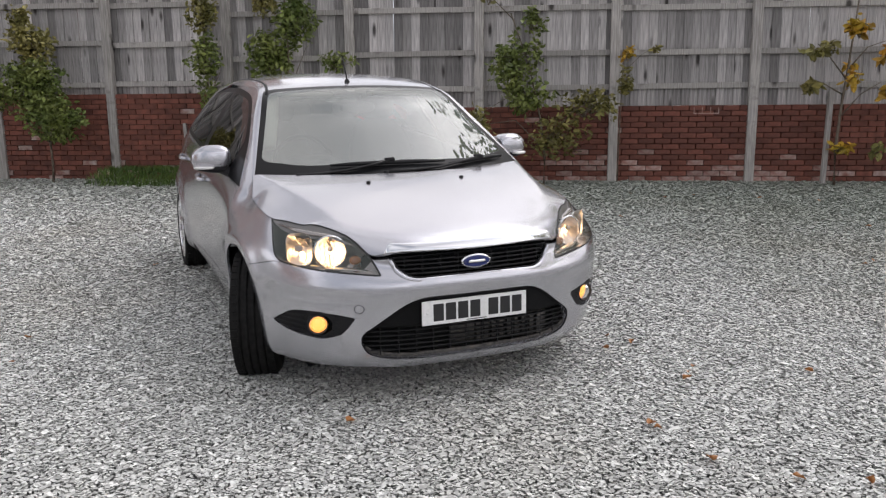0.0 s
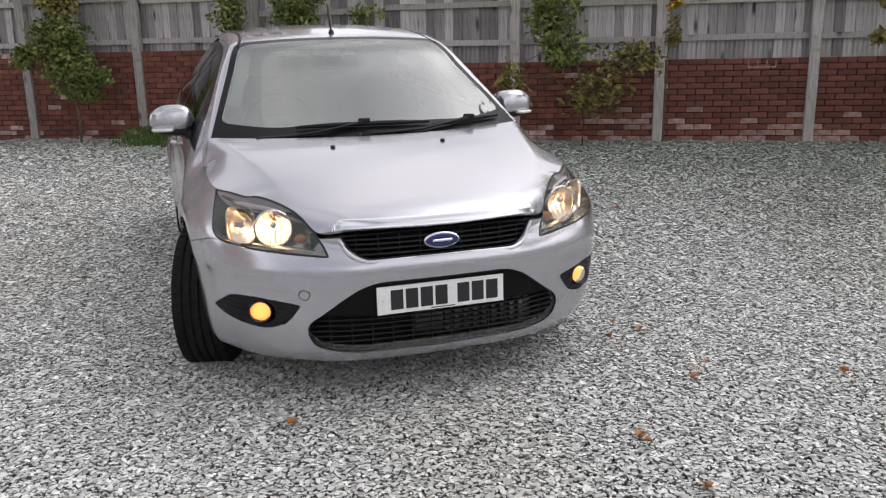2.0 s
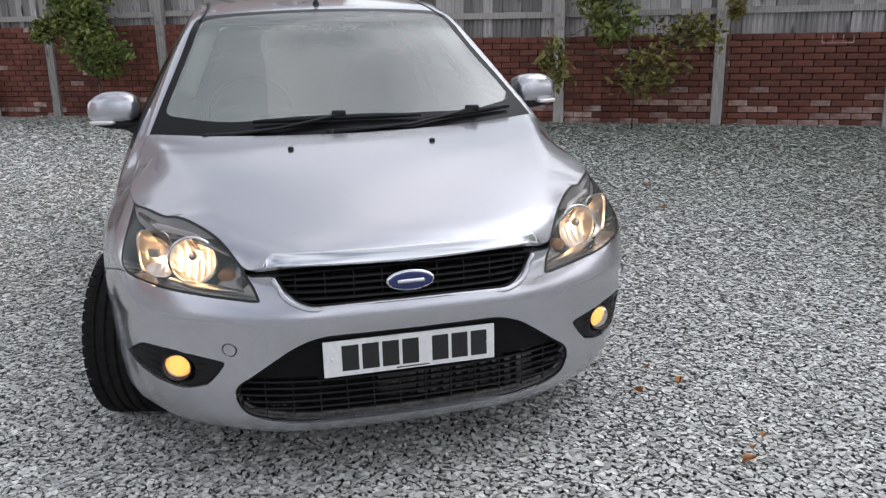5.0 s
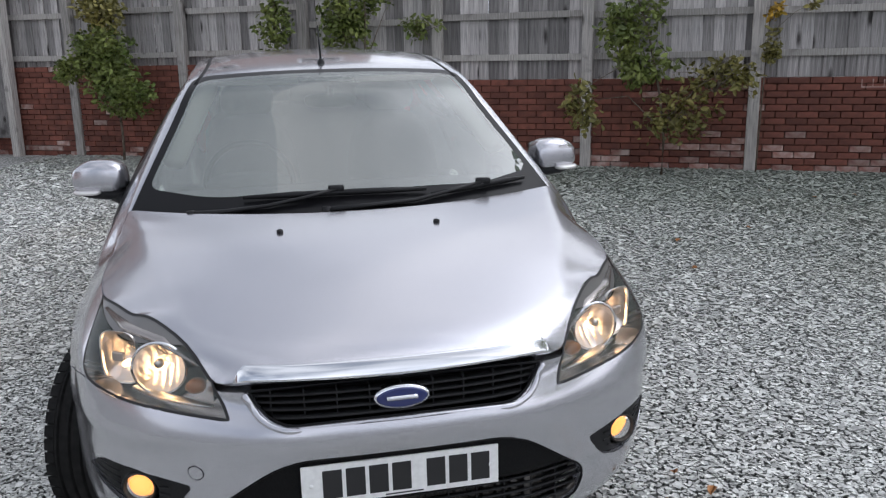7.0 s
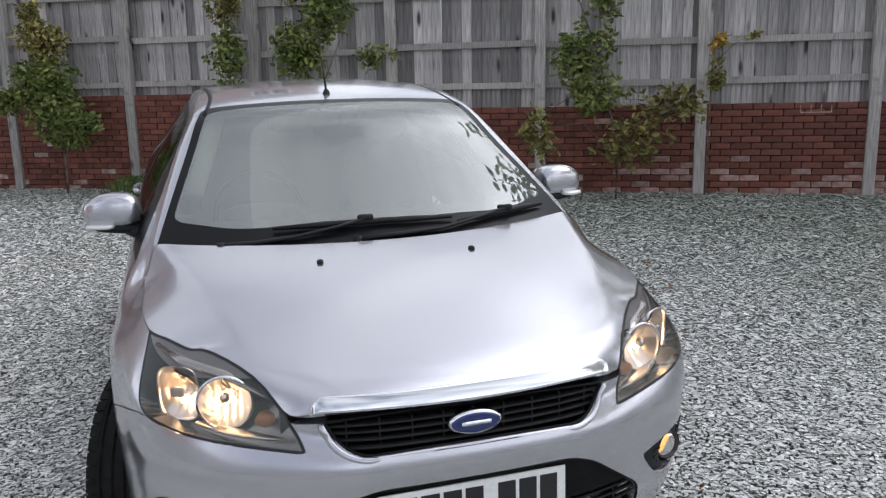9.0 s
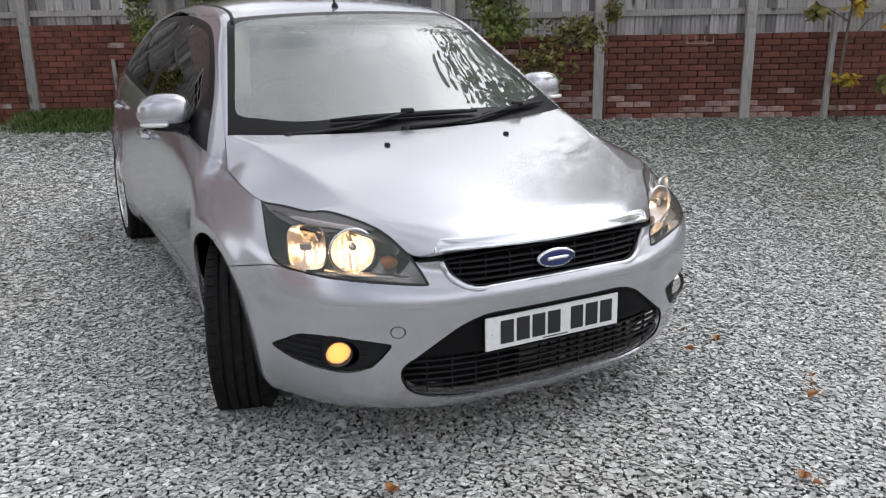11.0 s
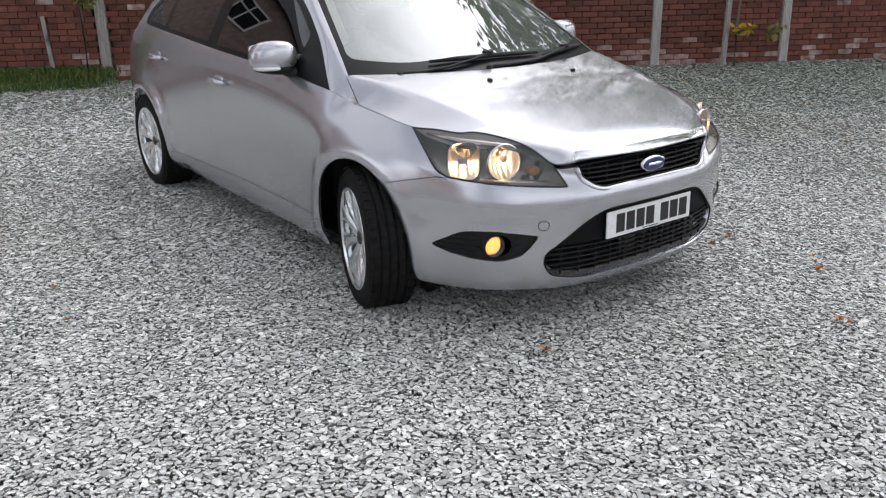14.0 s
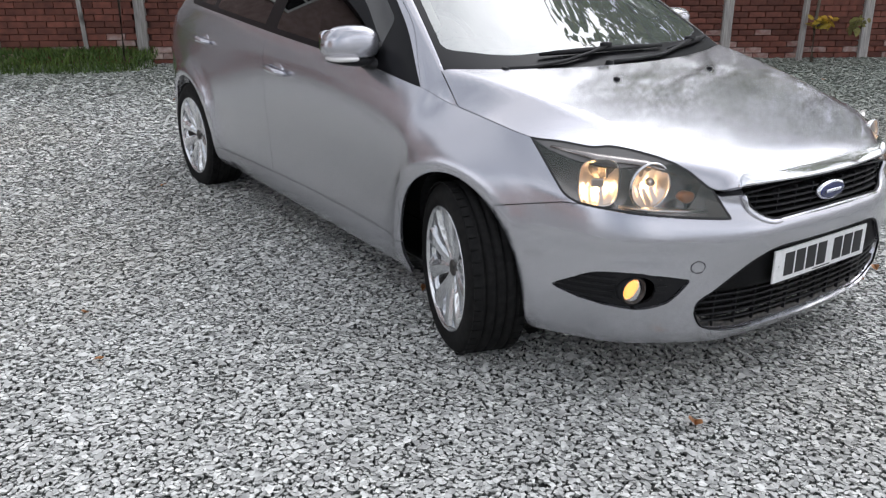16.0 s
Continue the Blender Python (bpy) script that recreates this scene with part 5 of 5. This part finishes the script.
for u in (-.42, 0, .42):
    part("rear_headrest", blob(bmesh.new(), (u, 3.53, 1.23), (.12, .045, .07), 2.8), CLOTH, cabin)
part("mirror_inside", blob(bmesh.new(), (0, 1.80, 1.305), (.115, .025, .035), 3.0), BLACK, cabin, "black inner mirror")
part("mirror_stalk", tube(bmesh.new(), [(0, 1.72, 1.375), (0, 1.77, 1.33)], .012, 8), BLACK, cabin)
for s in (-1, 1):
    pts = [(s * (RAIL[k][0] - .082), RAIL[k][1] + .02, RAIL[k][2] - .034) for k in (7.5, 8, 9, 10) if k in RAIL]
    part("pillar_trim", tube(bmesh.new(), pts, [.044, .052, .044], 12, flat=0.6), PALE, cabin, "pale inner pillar trim")
    part("sun_visor", box(bmesh.new(), (s * .33 - .2, 1.88, 1.375), (s * .33 + .2, 2.02, 1.395), .008, 2), PALE, cabin, "pale sun visor")
rows = []
bm = bmesh.new()
for v in np.linspace(1.95, 3.7, 12):
    r_ = spline({RAIL[k][1]: RAIL[k][0] for k in RAIL if k >= 9}, [v])[0][0] - .06
    rows.append([bm.verts.new(on_top(r_ * c, v) - Vector((0, 0, .045))) for c in np.linspace(-1, 1, 13)])
for a, b in zip(rows, rows[1:]):
    for i in range(12):
        bm.faces.new((a[i], b[i], b[i + 1], a[i + 1]))
part("headliner", bm, PALE, cabin, "pale headliner")
SKIN.free()


# ---- plants ----
def leaf_mesh(name, rng, centres, size, mat, droop=0.3):
    """Many small pointed leaves, each bent along its midrib, at the given centres (n x 3)."""
    n = len(centres)
    s = size * rng.uniform(0.6, 1.3, n)[:, None]
    a, t = rng.uniform(0, 2 * math.pi, n), rng.normal(-droop, 0.5, n)
    d = np.stack([np.cos(a) * np.cos(t), np.sin(a) * np.cos(t), np.sin(t)], -1)
    r = rng.normal(0, 1, (n, 3))
    w = np.cross(d, r)
    w /= np.linalg.norm(w, axis=1, keepdims=True) + 1e-9
    up = np.cross(w, d)
    shape = ((0, 0, 0), (.35, .26, .07), (.72, .22, .05), (1, 0, -.06), (.72, -.22, .05), (.35, -.26, .07))
    co = np.stack([centres + s * (l * d + q * w + h * up) for l, q, h in shape], 1).reshape(-1, 3)
    base = np.arange(n)[:, None] * 6
    faces = np.concatenate([base + np.array([[0, 1, 2, 3]]), base + np.array([[0, 3, 4, 5]])], 1).reshape(-1, 4)
    me = bpy.data.meshes.new(name)
    me.from_pydata(co.tolist(), [], faces.tolist())
    me.materials.append(mat)
    return me


def plant(name, label, base, trunk, limbs, clumps, seed, stem=0.02, size=0.06, category="shrub"):
    """trunk: points; limbs: lists of points; clumps: rows of (centre, radii, number, material). All relative to base."""
    rg = np.random.default_rng(seed)
    x, y = base
    p = empty(name, Matrix.Translation((x, y, ground_z(x, y))))
    tagged(p, label, category)
    bm = bmesh.new()
    n = len(trunk)
    tube(bm, trunk, [stem * (1 - 0.6 * i / (n - 1)) for i in range(n)], 8)
    part("trunk", bm, BARK, p)
    for l in limbs:
        bm = bmesh.new()
        tube(bm, l, [stem * 0.45 * (1 - 0.7 * i / (len(l) - 1)) for i in range(len(l))], 6)
        part("limb", bm, BARK, p)
    for c, r, num, mat in clumps:
        num = int(num * 1.6)
        q = rg.normal(0, 1, (num, 3))
        q /= np.linalg.norm(q, axis=1, keepdims=True)
        q *= rg.uniform(0.15, 1.0, (num, 1)) ** 0.5
        # sprays: pull leaves towards a few twigs
        tw = rg.normal(0, 1, (max(4, num // 22), 3))
        tw /= np.linalg.norm(tw, axis=1, keepdims=True)
        tw *= rg.uniform(0.35, 1.05, (len(tw), 1))
        pick = tw[rg.integers(0, len(tw), num)]
        q = pick + (q - pick) * rg.uniform(0.1, 0.7, (num, 1))
        ob = part("crown", leaf_mesh("crown", rg, q * np.array(r) + np.array(c), size, mat), None, p)
        bm = bmesh.new()
        for e in tw[:14]:
            e = e * np.array(r) + np.array(c)
            m_ = (np.array(c) * 0.6 + e * 0.4) + rg.normal(0, 0.03, 3)
            tube(bm, [np.array(c) - (0, 0, r[2] * 0.5), m_, e], [stem * .3, stem * .2, stem * .1], 5)
        ob = part("twig", bm, BARK, p)
        ob["kind"] = "stuff"
    return p


plant("shrub", "leafy green shrub with a bare stem beside the wall", (-5.70, 12.12), [(0, 0, -.05), (.02, 0, .3), (0, .02, .7), (-.05, 0, 1.3), (-.1, 0, 2.0)],
      [[(0, 0, .55), (.2, -.1, .8), (.38, -.1, 1.0)], [(0, 0, .6), (-.25, -.1, .9), (-.5, -.1, 1.15)]],
      [((.12, -.05, .80), (.44, .30, .24), 420, LEAF), ((0, -.05, 1.08), (.52, .34, .36), 900, LEAF), ((-.12, -.05, 1.50), (.56, .34, .42), 950, LEAF), ((.38, -.1, .95), (.28, .2, .2), 300, LEAF), ((-.60, -.1, 1.25), (.28, .2, .25), 260, LEAF), ((-.12, -.02, 1.98), (.46, .26, .36), 560, LEAFPALE), ((-.25, 0, 2.35), (.22, .15, .28), 180, LEAFPALE)], 3, .022, .075)
plant("shrub", "slender green shrub growing against the fence", (-3.25, 11.75), [(0, 0, -.05), (.02, 0, .8), (0, 0, 1.6), (-.05, .05, 2.8)], [[(0, 0, 1.2), (.2, 0, 1.6)]],
      [((0, 0, 1.75), (.28, .25, .45), 420, LEAF), ((-.05, .05, 2.4), (.26, .22, .42), 340, LEAFPALE), ((.05, 0, 1.2), (.25, .2, .35), 200, LEAF)], 5, .02, .07)
plant("shrub", "tall dense green shrub growing against the fence", (-2.15, 11.7), [(0, 0, -.05), (0, 0, .8), (.05, 0, 1.8), (0, .05, 3.0)], [[(0, 0, 1.2), (.3, 0, 1.9)], [(0, 0, 1.0), (-.3, 0, 1.7)]],
      [((-.2, 0, 1.8), (.38, .25, .5), 700, LEAF), ((.15, 0, 2.3), (.36, .25, .5), 700, LEAF), ((-.25, 0, 2.6), (.26, .22, .4), 360, LEAFPALE), ((.7, .1, 1.7), (.3, .12, .25), 110, LEAF)], 7, .022, .075)
plant("shrub", "straggly shrub with olive leaves and bare stems", (1.38, 11.25), [(0, 0, -.05), (.01, 0, .4), (-.05, .02, .9), (-.2, .05, 1.6), (-.45, .1, 2.3)],
      [[(0, 0, .6), (.35, -.1, 1.0), (.75, -.15, 1.25)], [(0, 0, .5), (-.4, -.15, .9), (-.85, -.25, .85)], [(-.1, 0, 1.1), (-.5, -.1, 1.2), (-.95, -.2, .95)], [(-.4, .1, 2.2), (-.8, .15, 2.6), (-1.0, .2, 3.0)], [(0, 0, .5), (.2, -.1, .75), (.3, -.15, .55)]],
      [((-.38, .05, 1.65), (.42, .25, .45), 420, LEAF), ((-.25, 0, 1.22), (.48, .25, .32), 300, LEAF), ((-.85, -.2, .82), (.30, .2, .42), 170, LEAFPALE), ((.50, -.12, 1.08), (.52, .22, .30), 230, LEAFPALE), ((.1, -.05, .70), (.60, .22, .36), 230, LEAFPALE), ((-.2, .05, 2.15), (.25, .2, .25), 90, LEAF), ((-.75, .1, 2.55), (.3, .1, .3), 40, LEAFPALE)], 9, .020, .085)
plant("climber", "thin yellow-green climber on a fence post", (2.42, 11.45), [(0, 0, 0), (.02, .02, .8), (.04, .05, 1.3), (.06, .05, 1.8)], [[(.04, .05, 1.5), (.3, .03, 1.75), (.5, .03, 1.85)]],
      [((.06, 0, 1.40), (.16, .10, .30), 120, LEAFPALE), ((.08, 0, 1.75), (.10, .08, .16), 50, LEAFYELLOW), ((.45, .02, 1.82), (.12, .05, .08), 16, LEAFPALE)], 11, .010, .065, "climber")
plant("young_tree", "young tree with yellow and orange autumn leaves", (5.20, 10.95), [(0, 0, -.05), (-.02, 0, .5), (.02, 0, 1.1), (.08, 0, 1.7), (.15, .02, 2.4)],
      [[(0, 0, .9), (.2, -.1, 1.2), (.45, -.1, 1.35)], [(.02, 0, 1.2), (-.25, 0, 1.35), (-.5, 0, 1.35)], [(.05, 0, 1.5), (.3, 0, 1.8), (.6, 0, 1.9)], [(.05, 0, 1.4), (-.2, 0, 1.7), (-.35, 0, 1.85)]],
      [((-.02, -.05, .52), (.22, .18, .12), 26, LEAFYELLOW), ((.18, 0, 2.05), (.18, .15, .28), 60, LEAFYELLOW), ((-.42, 0, 1.33), (.26, .15, .10), 34, LEAFPALE), ((.55, -.05, 1.75), (.28, .2, .18), 46, LEAFYELLOW), ((-.25, 0, 1.78), (.26, .15, .14), 40, LEAFPALE), ((.15, 0, 1.45), (.2, .15, .25), 34, LEAFYELLOW), ((.55, -.1, 1.25), (.2, .15, .16), 30, LEAFYELLOW), ((.5, -.1, .5), (.2, .15, .14), 16, LEAFPALE)], 13, .024, .12, "tree")
stake = part("stake", box(bmesh.new(), (-.03, -.03, -.05), (.03, .03, 1.35), .004), POST, None, smooth=False)
stake.matrix_world = pose(5.10, 11.08, ground_z(0, 11.08), 0, 1.5, 0)
tagged(stake, "grey weathered timber stake beside a young tree", "stake")
lath = part("lath", box(bmesh.new(), (-.025, -.012, 0), (.025, .012, .85), .003), POST, None, smooth=False)
lath.matrix_world = fence_pose(-3.72, -0.06, ground_z(0, 12.3), 0) @ pose(0, 0, 0, -3.5, -4, 0)
tagged(lath, "short pale timber lath leaning on the brick wall", "lath")

# gate leaf in the corner
gate = empty("gate", fence_pose(-8.36, -0.16, 0.55))
tagged(gate, "grey weathered board gate leaf hung clear of the ground", "gate")
for k in range(6):
    part("board", box(bmesh.new(), (-.60 + k * .205, 0, 0), (-.60 + k * .205 + .198, .022, 2.5), .003), WOOD, gate, smooth=False)
for z in (.25, 1.3, 2.2):
    part("ledge", box(bmesh.new(), (-.60, .024, z), (.62, .06, z + .12), .004), POST, gate, smooth=False)
part("gate_post", box(bmesh.new(), (.64, -.02, -.3), (.76, .10, 2.7), .005), POST, gate, smooth=False)

# grass at the foot of the wall
rg = np.random.default_rng(21)
n = 7000
gx, gy = rg.uniform(-5.1, -2.9, n), rg.uniform(11.45, 12.35, n)
keep_ = ((gx + 4.0) / 1.1) ** 4 + ((gy - 12.0) / 0.5) ** 2 + rg.normal(0, 0.35, n) < 0.8
gx, gy = gx[keep_], gy[keep_]
n = len(gx)
gz = BASE + SLOPE * gy + 0.005 + 0.17 * np.clip((gy - 11.6) / 0.6, 0, 1)
h = rg.uniform(.02, .085, n)
a, lean = rg.uniform(0, 6.28, n), rg.uniform(.1, .7, n) * h
wd = rg.uniform(.004, .009, n)
px, py = -np.sin(a) * wd, np.cos(a) * wd
tri = np.stack([np.stack([gx - px, gy - py, gz], -1), np.stack([gx + px, gy + py, gz], -1), np.stack([gx + np.cos(a) * lean * .4 + px * .7, gy + np.sin(a) * lean * .4 + py * .7, gz + h * .6], -1), np.stack([gx + np.cos(a) * lean, gy + np.sin(a) * lean, gz + h], -1)], 1).reshape(-1, 3)
me = bpy.data.meshes.new("grass")
b_ = np.arange(n)[:, None] * 4
me.from_pydata(tri.tolist(), [], np.concatenate([b_, b_ + 1, b_ + 2, b_ + 3], 1).tolist())
me.materials.append(GRASS)
tagged(new("grass", me), "tuft of green grass growing through the gravel", "grass", kind="stuff")

# fallen leaves
lf = random.Random(5)
SPOTS = [(.90, 3.29), (1.19, 3.87), (.93, 4.54), (1.03, 3.0), (1.55, 2.81), (1.30, 2.84), (3.78, 9.8), (.88, 4.33), (1.22, 3.95), (1.27, 4.03), (1.05, 4.44), (-.41, 3.39), (.88, 3.34), (-2.29, 4.2), (3.27, 6.28), (3.4, 6.4)]
for x, y in SPOTS + [(lf.uniform(-2.5, 4.5), lf.uniform(3.0, 10.5)) for _ in range(22)]:
    bm = bmesh.new()
    k = lf.uniform(.022, .042)
    prof = ((0, 0), (.35, .35), (.75, .3), (1.1, 0))
    mid_ = [bm.verts.new((t * k * 1.4 - k * .7, 0, .004 + .01 * lf.random())) for t, _ in prof]
    lft = [bm.verts.new((t * k * 1.4 - k * .7, w * k * 1.6, .012 + .012 * lf.random())) for t, w in prof[1:3]]
    rgt = [bm.verts.new((t * k * 1.4 - k * .7, -w * k * 1.6, .012 + .012 * lf.random())) for t, w in prof[1:3]]
    for sd in (lft, rgt):
        bm.faces.new((mid_[0], mid_[1], sd[0]))
        bm.faces.new((mid_[1], mid_[2], sd[1], sd[0]))
        bm.faces.new((mid_[2], mid_[3], sd[1]))
    ob = part("fallen_leaf", bm, DEADLEAF, None)
    ob.matrix_world = pose(x, y, ground_z(x, y) + .026, lf.uniform(-15, 15), lf.uniform(-15, 15), lf.uniform(0, 360))
    tagged(ob, "dry orange-brown fallen leaf lying on the gravel", "leaf", "fallen leaves")

# pale lime marks on the brickwork
mark = empty("lime_mark", fence_pose(3.63, -0.006, 1.20))
tagged(mark, "pale lime marks on the top course of bricks", "stain", kind="structure")
for x0, x1, z0, z1 in ((-.17, .17, 0, .014), (-.17, -.158, 0, .09), (-.06, -.048, 0, .09), (.05, .062, 0, .09), (.158, .17, 0, .09)):
    part("streak", box(bmesh.new(), (x0, 0, z0), (x1, .004, z1)), BRICKPALE, mark, smooth=False)

# ---- what stands round the yard, out of sight: mirrored in the car, some added to block light ----
def tall_tree(base, height, spread, seed, leaves):
    rg = np.random.default_rng(seed)
    x, y = base
    p = empty("tree", Matrix.Translation((x, y, ground_z(x, y))))
    tagged(p, "tall thinly leaved tree outside the yard, out of view", "tree")
    trunk = [(0, 0, -.1), (.1, 0, height * .25), (-.1, .1, height * .5), (.1, 0, height * .9)]
    part("trunk", tube(bmesh.new(), trunk, [.24, .2, .15, .04], 10), BARK, p)
    pts = []
    for k in range(26):
        z = height * (.3 + .65 * k / 26)
        a = k * 2.4
        L = spread * (1 - .5 * abs(k / 26 - .4)) * rg.uniform(.7, 1.1)
        tip = np.array([math.cos(a) * L, math.sin(a) * L, z + L * .45])
        mid_ = tip * (.5, .5, 1) - (0, 0, L * .2)
        part("limb", tube(bmesh.new(), [(0, 0, z), mid_, tip], [.07, .045, .012], 6), BARK, p)
        for _ in range(leaves // 26):
            t = rg.uniform(.35, 1.05)
            pts.append(np.array([0, 0, z]) * (1 - t) + tip * t + rg.normal(0, spread * .12, 3))
    part("crown", leaf_mesh("crown", rg, np.array(pts), .32, LEAF), None, p)


# the last two trees are added, unseen, to shade the yard's right side
for k, (x, y, h, sp) in enumerate(((7.0, 15.2, 12.5, 3.3), (10.8, 14.6, 12.0, 3.4), (14.6, 13.0, 11.0, 3.4), (15.5, 8.0, 10.0, 3.6), (15.0, 2.5, 9.5, 3.6))):
    tall_tree((x, y), h, sp, 31 + k, 3400)

RENDER = speckle(material("house_brick", (.16, .07, .05), .85), 5, (.27, .19, .17), (.38, .28, .26))
WHITE = speckle(material("white_frame", (.8, .8, .8), .4), 20, (.76, .76, .75), (.82, .82, .81))
SLATE = speckle(material("roof_slate", (.08, .08, .09), .6), 12, (.06, .06, .065), (.11, .11, .12))


def house(m, w, d, h, rows=2, cols=4):
    b = empty("house", m)
    tagged(b, "brick house with white window frames and slate roof", "house")
    bm = box(bmesh.new(), (-w / 2, 0, -.3), (w / 2, d, h))
    part("wall", bm, RENDER, b, smooth=False)
    bm = bmesh.new()
    v = [bm.verts.new(q) for q in ((-w / 2 - .3, -.4, h), (w / 2 + .3, -.4, h), (w / 2 + .3, d + .4, h), (-w / 2 - .3, d + .4, h), (-w / 2 - .3, d / 2, h + d * .4), (w / 2 + .3, d / 2, h + d * .4))]
    for f in ((0, 1, 5, 4), (2, 3, 4, 5), (0, 4, 3), (1, 2, 5), (0, 3, 2, 1)):
        bm.faces.new([v[i] for i in f])
    part("roof", bm, SLATE, b, smooth=False)
    for r in range(rows):
        for c in range(cols):
            x, z = -w / 2 + w * (c + .5) / cols, 1.0 + 2.7 * r
            win = empty("window")
            win.parent = b
            win.location = (x, -.02, z)
            part("pane", box(bmesh.new(), (-.6, .0, 0), (.6, .015, 1.2)), GLOSSBLACK, win, smooth=False)
            for lo, hi in (((-.66, -.05, -.06), (.66, .01, .02)), ((-.66, -.05, 1.18), (.66, .01, 1.26)), ((-.66, -.05, .02), (-.58, .01, 1.18)), ((.58, -.05, .02), (.66, .01, 1.18)), ((-.035, -.045, .02), (.035, .01, 1.18)), ((-.58, -.04, .75), (-.04, .005, .81)), ((.04, -.04, .75), (.58, .005, .81))):
                part("bar", box(bmesh.new(), lo, hi), WHITE, win, smooth=False)


house(pose(-10.5, 16.5, .1, 0, 0, 41), 16, 8, 8.4, 3, 5)
# second house: unseen, added to keep light off the car's flank
house(pose(-18.0, -5.0, .1, 0, 0, 90), 17, 8, 4.8)

# ---- bricks, last ----
LB, HB, GJ = 0.215, 0.065, 0.010
bm0 = box(bmesh.new(), (-LB / 2, 0, 0), (LB / 2, 0.09, HB), 0.004)
brick_red = mesh_of("brick", bm0, BRICK, False)
brick_pale = brick_red.copy()
brick_pale.materials[0] = BRICKPALE
rb = random.Random(17)
far = {0: ([], []), 1: ([], [])}
cube = [(-1, 0, 0), (1, 0, 0), (1, 1, 0), (-1, 1, 0), (-1, 0, 1), (1, 0, 1), (1, 1, 1), (-1, 1, 1)]
quad = [(0, 1, 5, 4), (1, 2, 6, 5), (2, 3, 7, 6), (3, 0, 4, 7), (4, 5, 6, 7), (0, 3, 2, 1)]
near_count = 0
for xa, xb in ((-12.0, -3.08), (-3.08, 11.6)):
    top = wall_top(xa + 0.1)
    courses = int((top - 0.16) / (HB + GJ)) + 1
    for c in range(courses):
        z = top - HB - c * (HB + GJ)
        x = xa + (0.11 if c % 2 else 0.0) + LB / 2
        while x < xb - 0.05:
            low = max(0.0, 1 - (z - 0.22) / 0.45)
            pale = rb.random() < 0.48 * low + 0.02
            m = fence_pose(x, rb.uniform(-0.003, 0.004), z, rb.uniform(-0.5, 0.5))
            if 1.15 < x < 5.45 and near_count < 300:
                ob = part("brick", brick_pale if pale else brick_red, None, wall)
                ob.matrix_world = m
                near_count += 1
            else:
                vs, fs = far[int(pale)]
                k = len(vs)
                vs += [tuple(m @ Vector((LB / 2 * a, 0.09 * b, HB * d))) for a, b, d in cube]
                fs += [tuple(k + i for i in q) for q in quad]
            x += (LB + GJ) * FX.x
for pale, (vs, fs) in far.items():
    me = bpy.data.meshes.new("brickwork")
    me.from_pydata(vs, [], fs)
    me.shade_flat()
    me.materials.append(BRICKPALEFAR if pale else BRICKFAR)
    ob = part("brickwork", me, None, wall)
    ob["kind"] = "stuff"
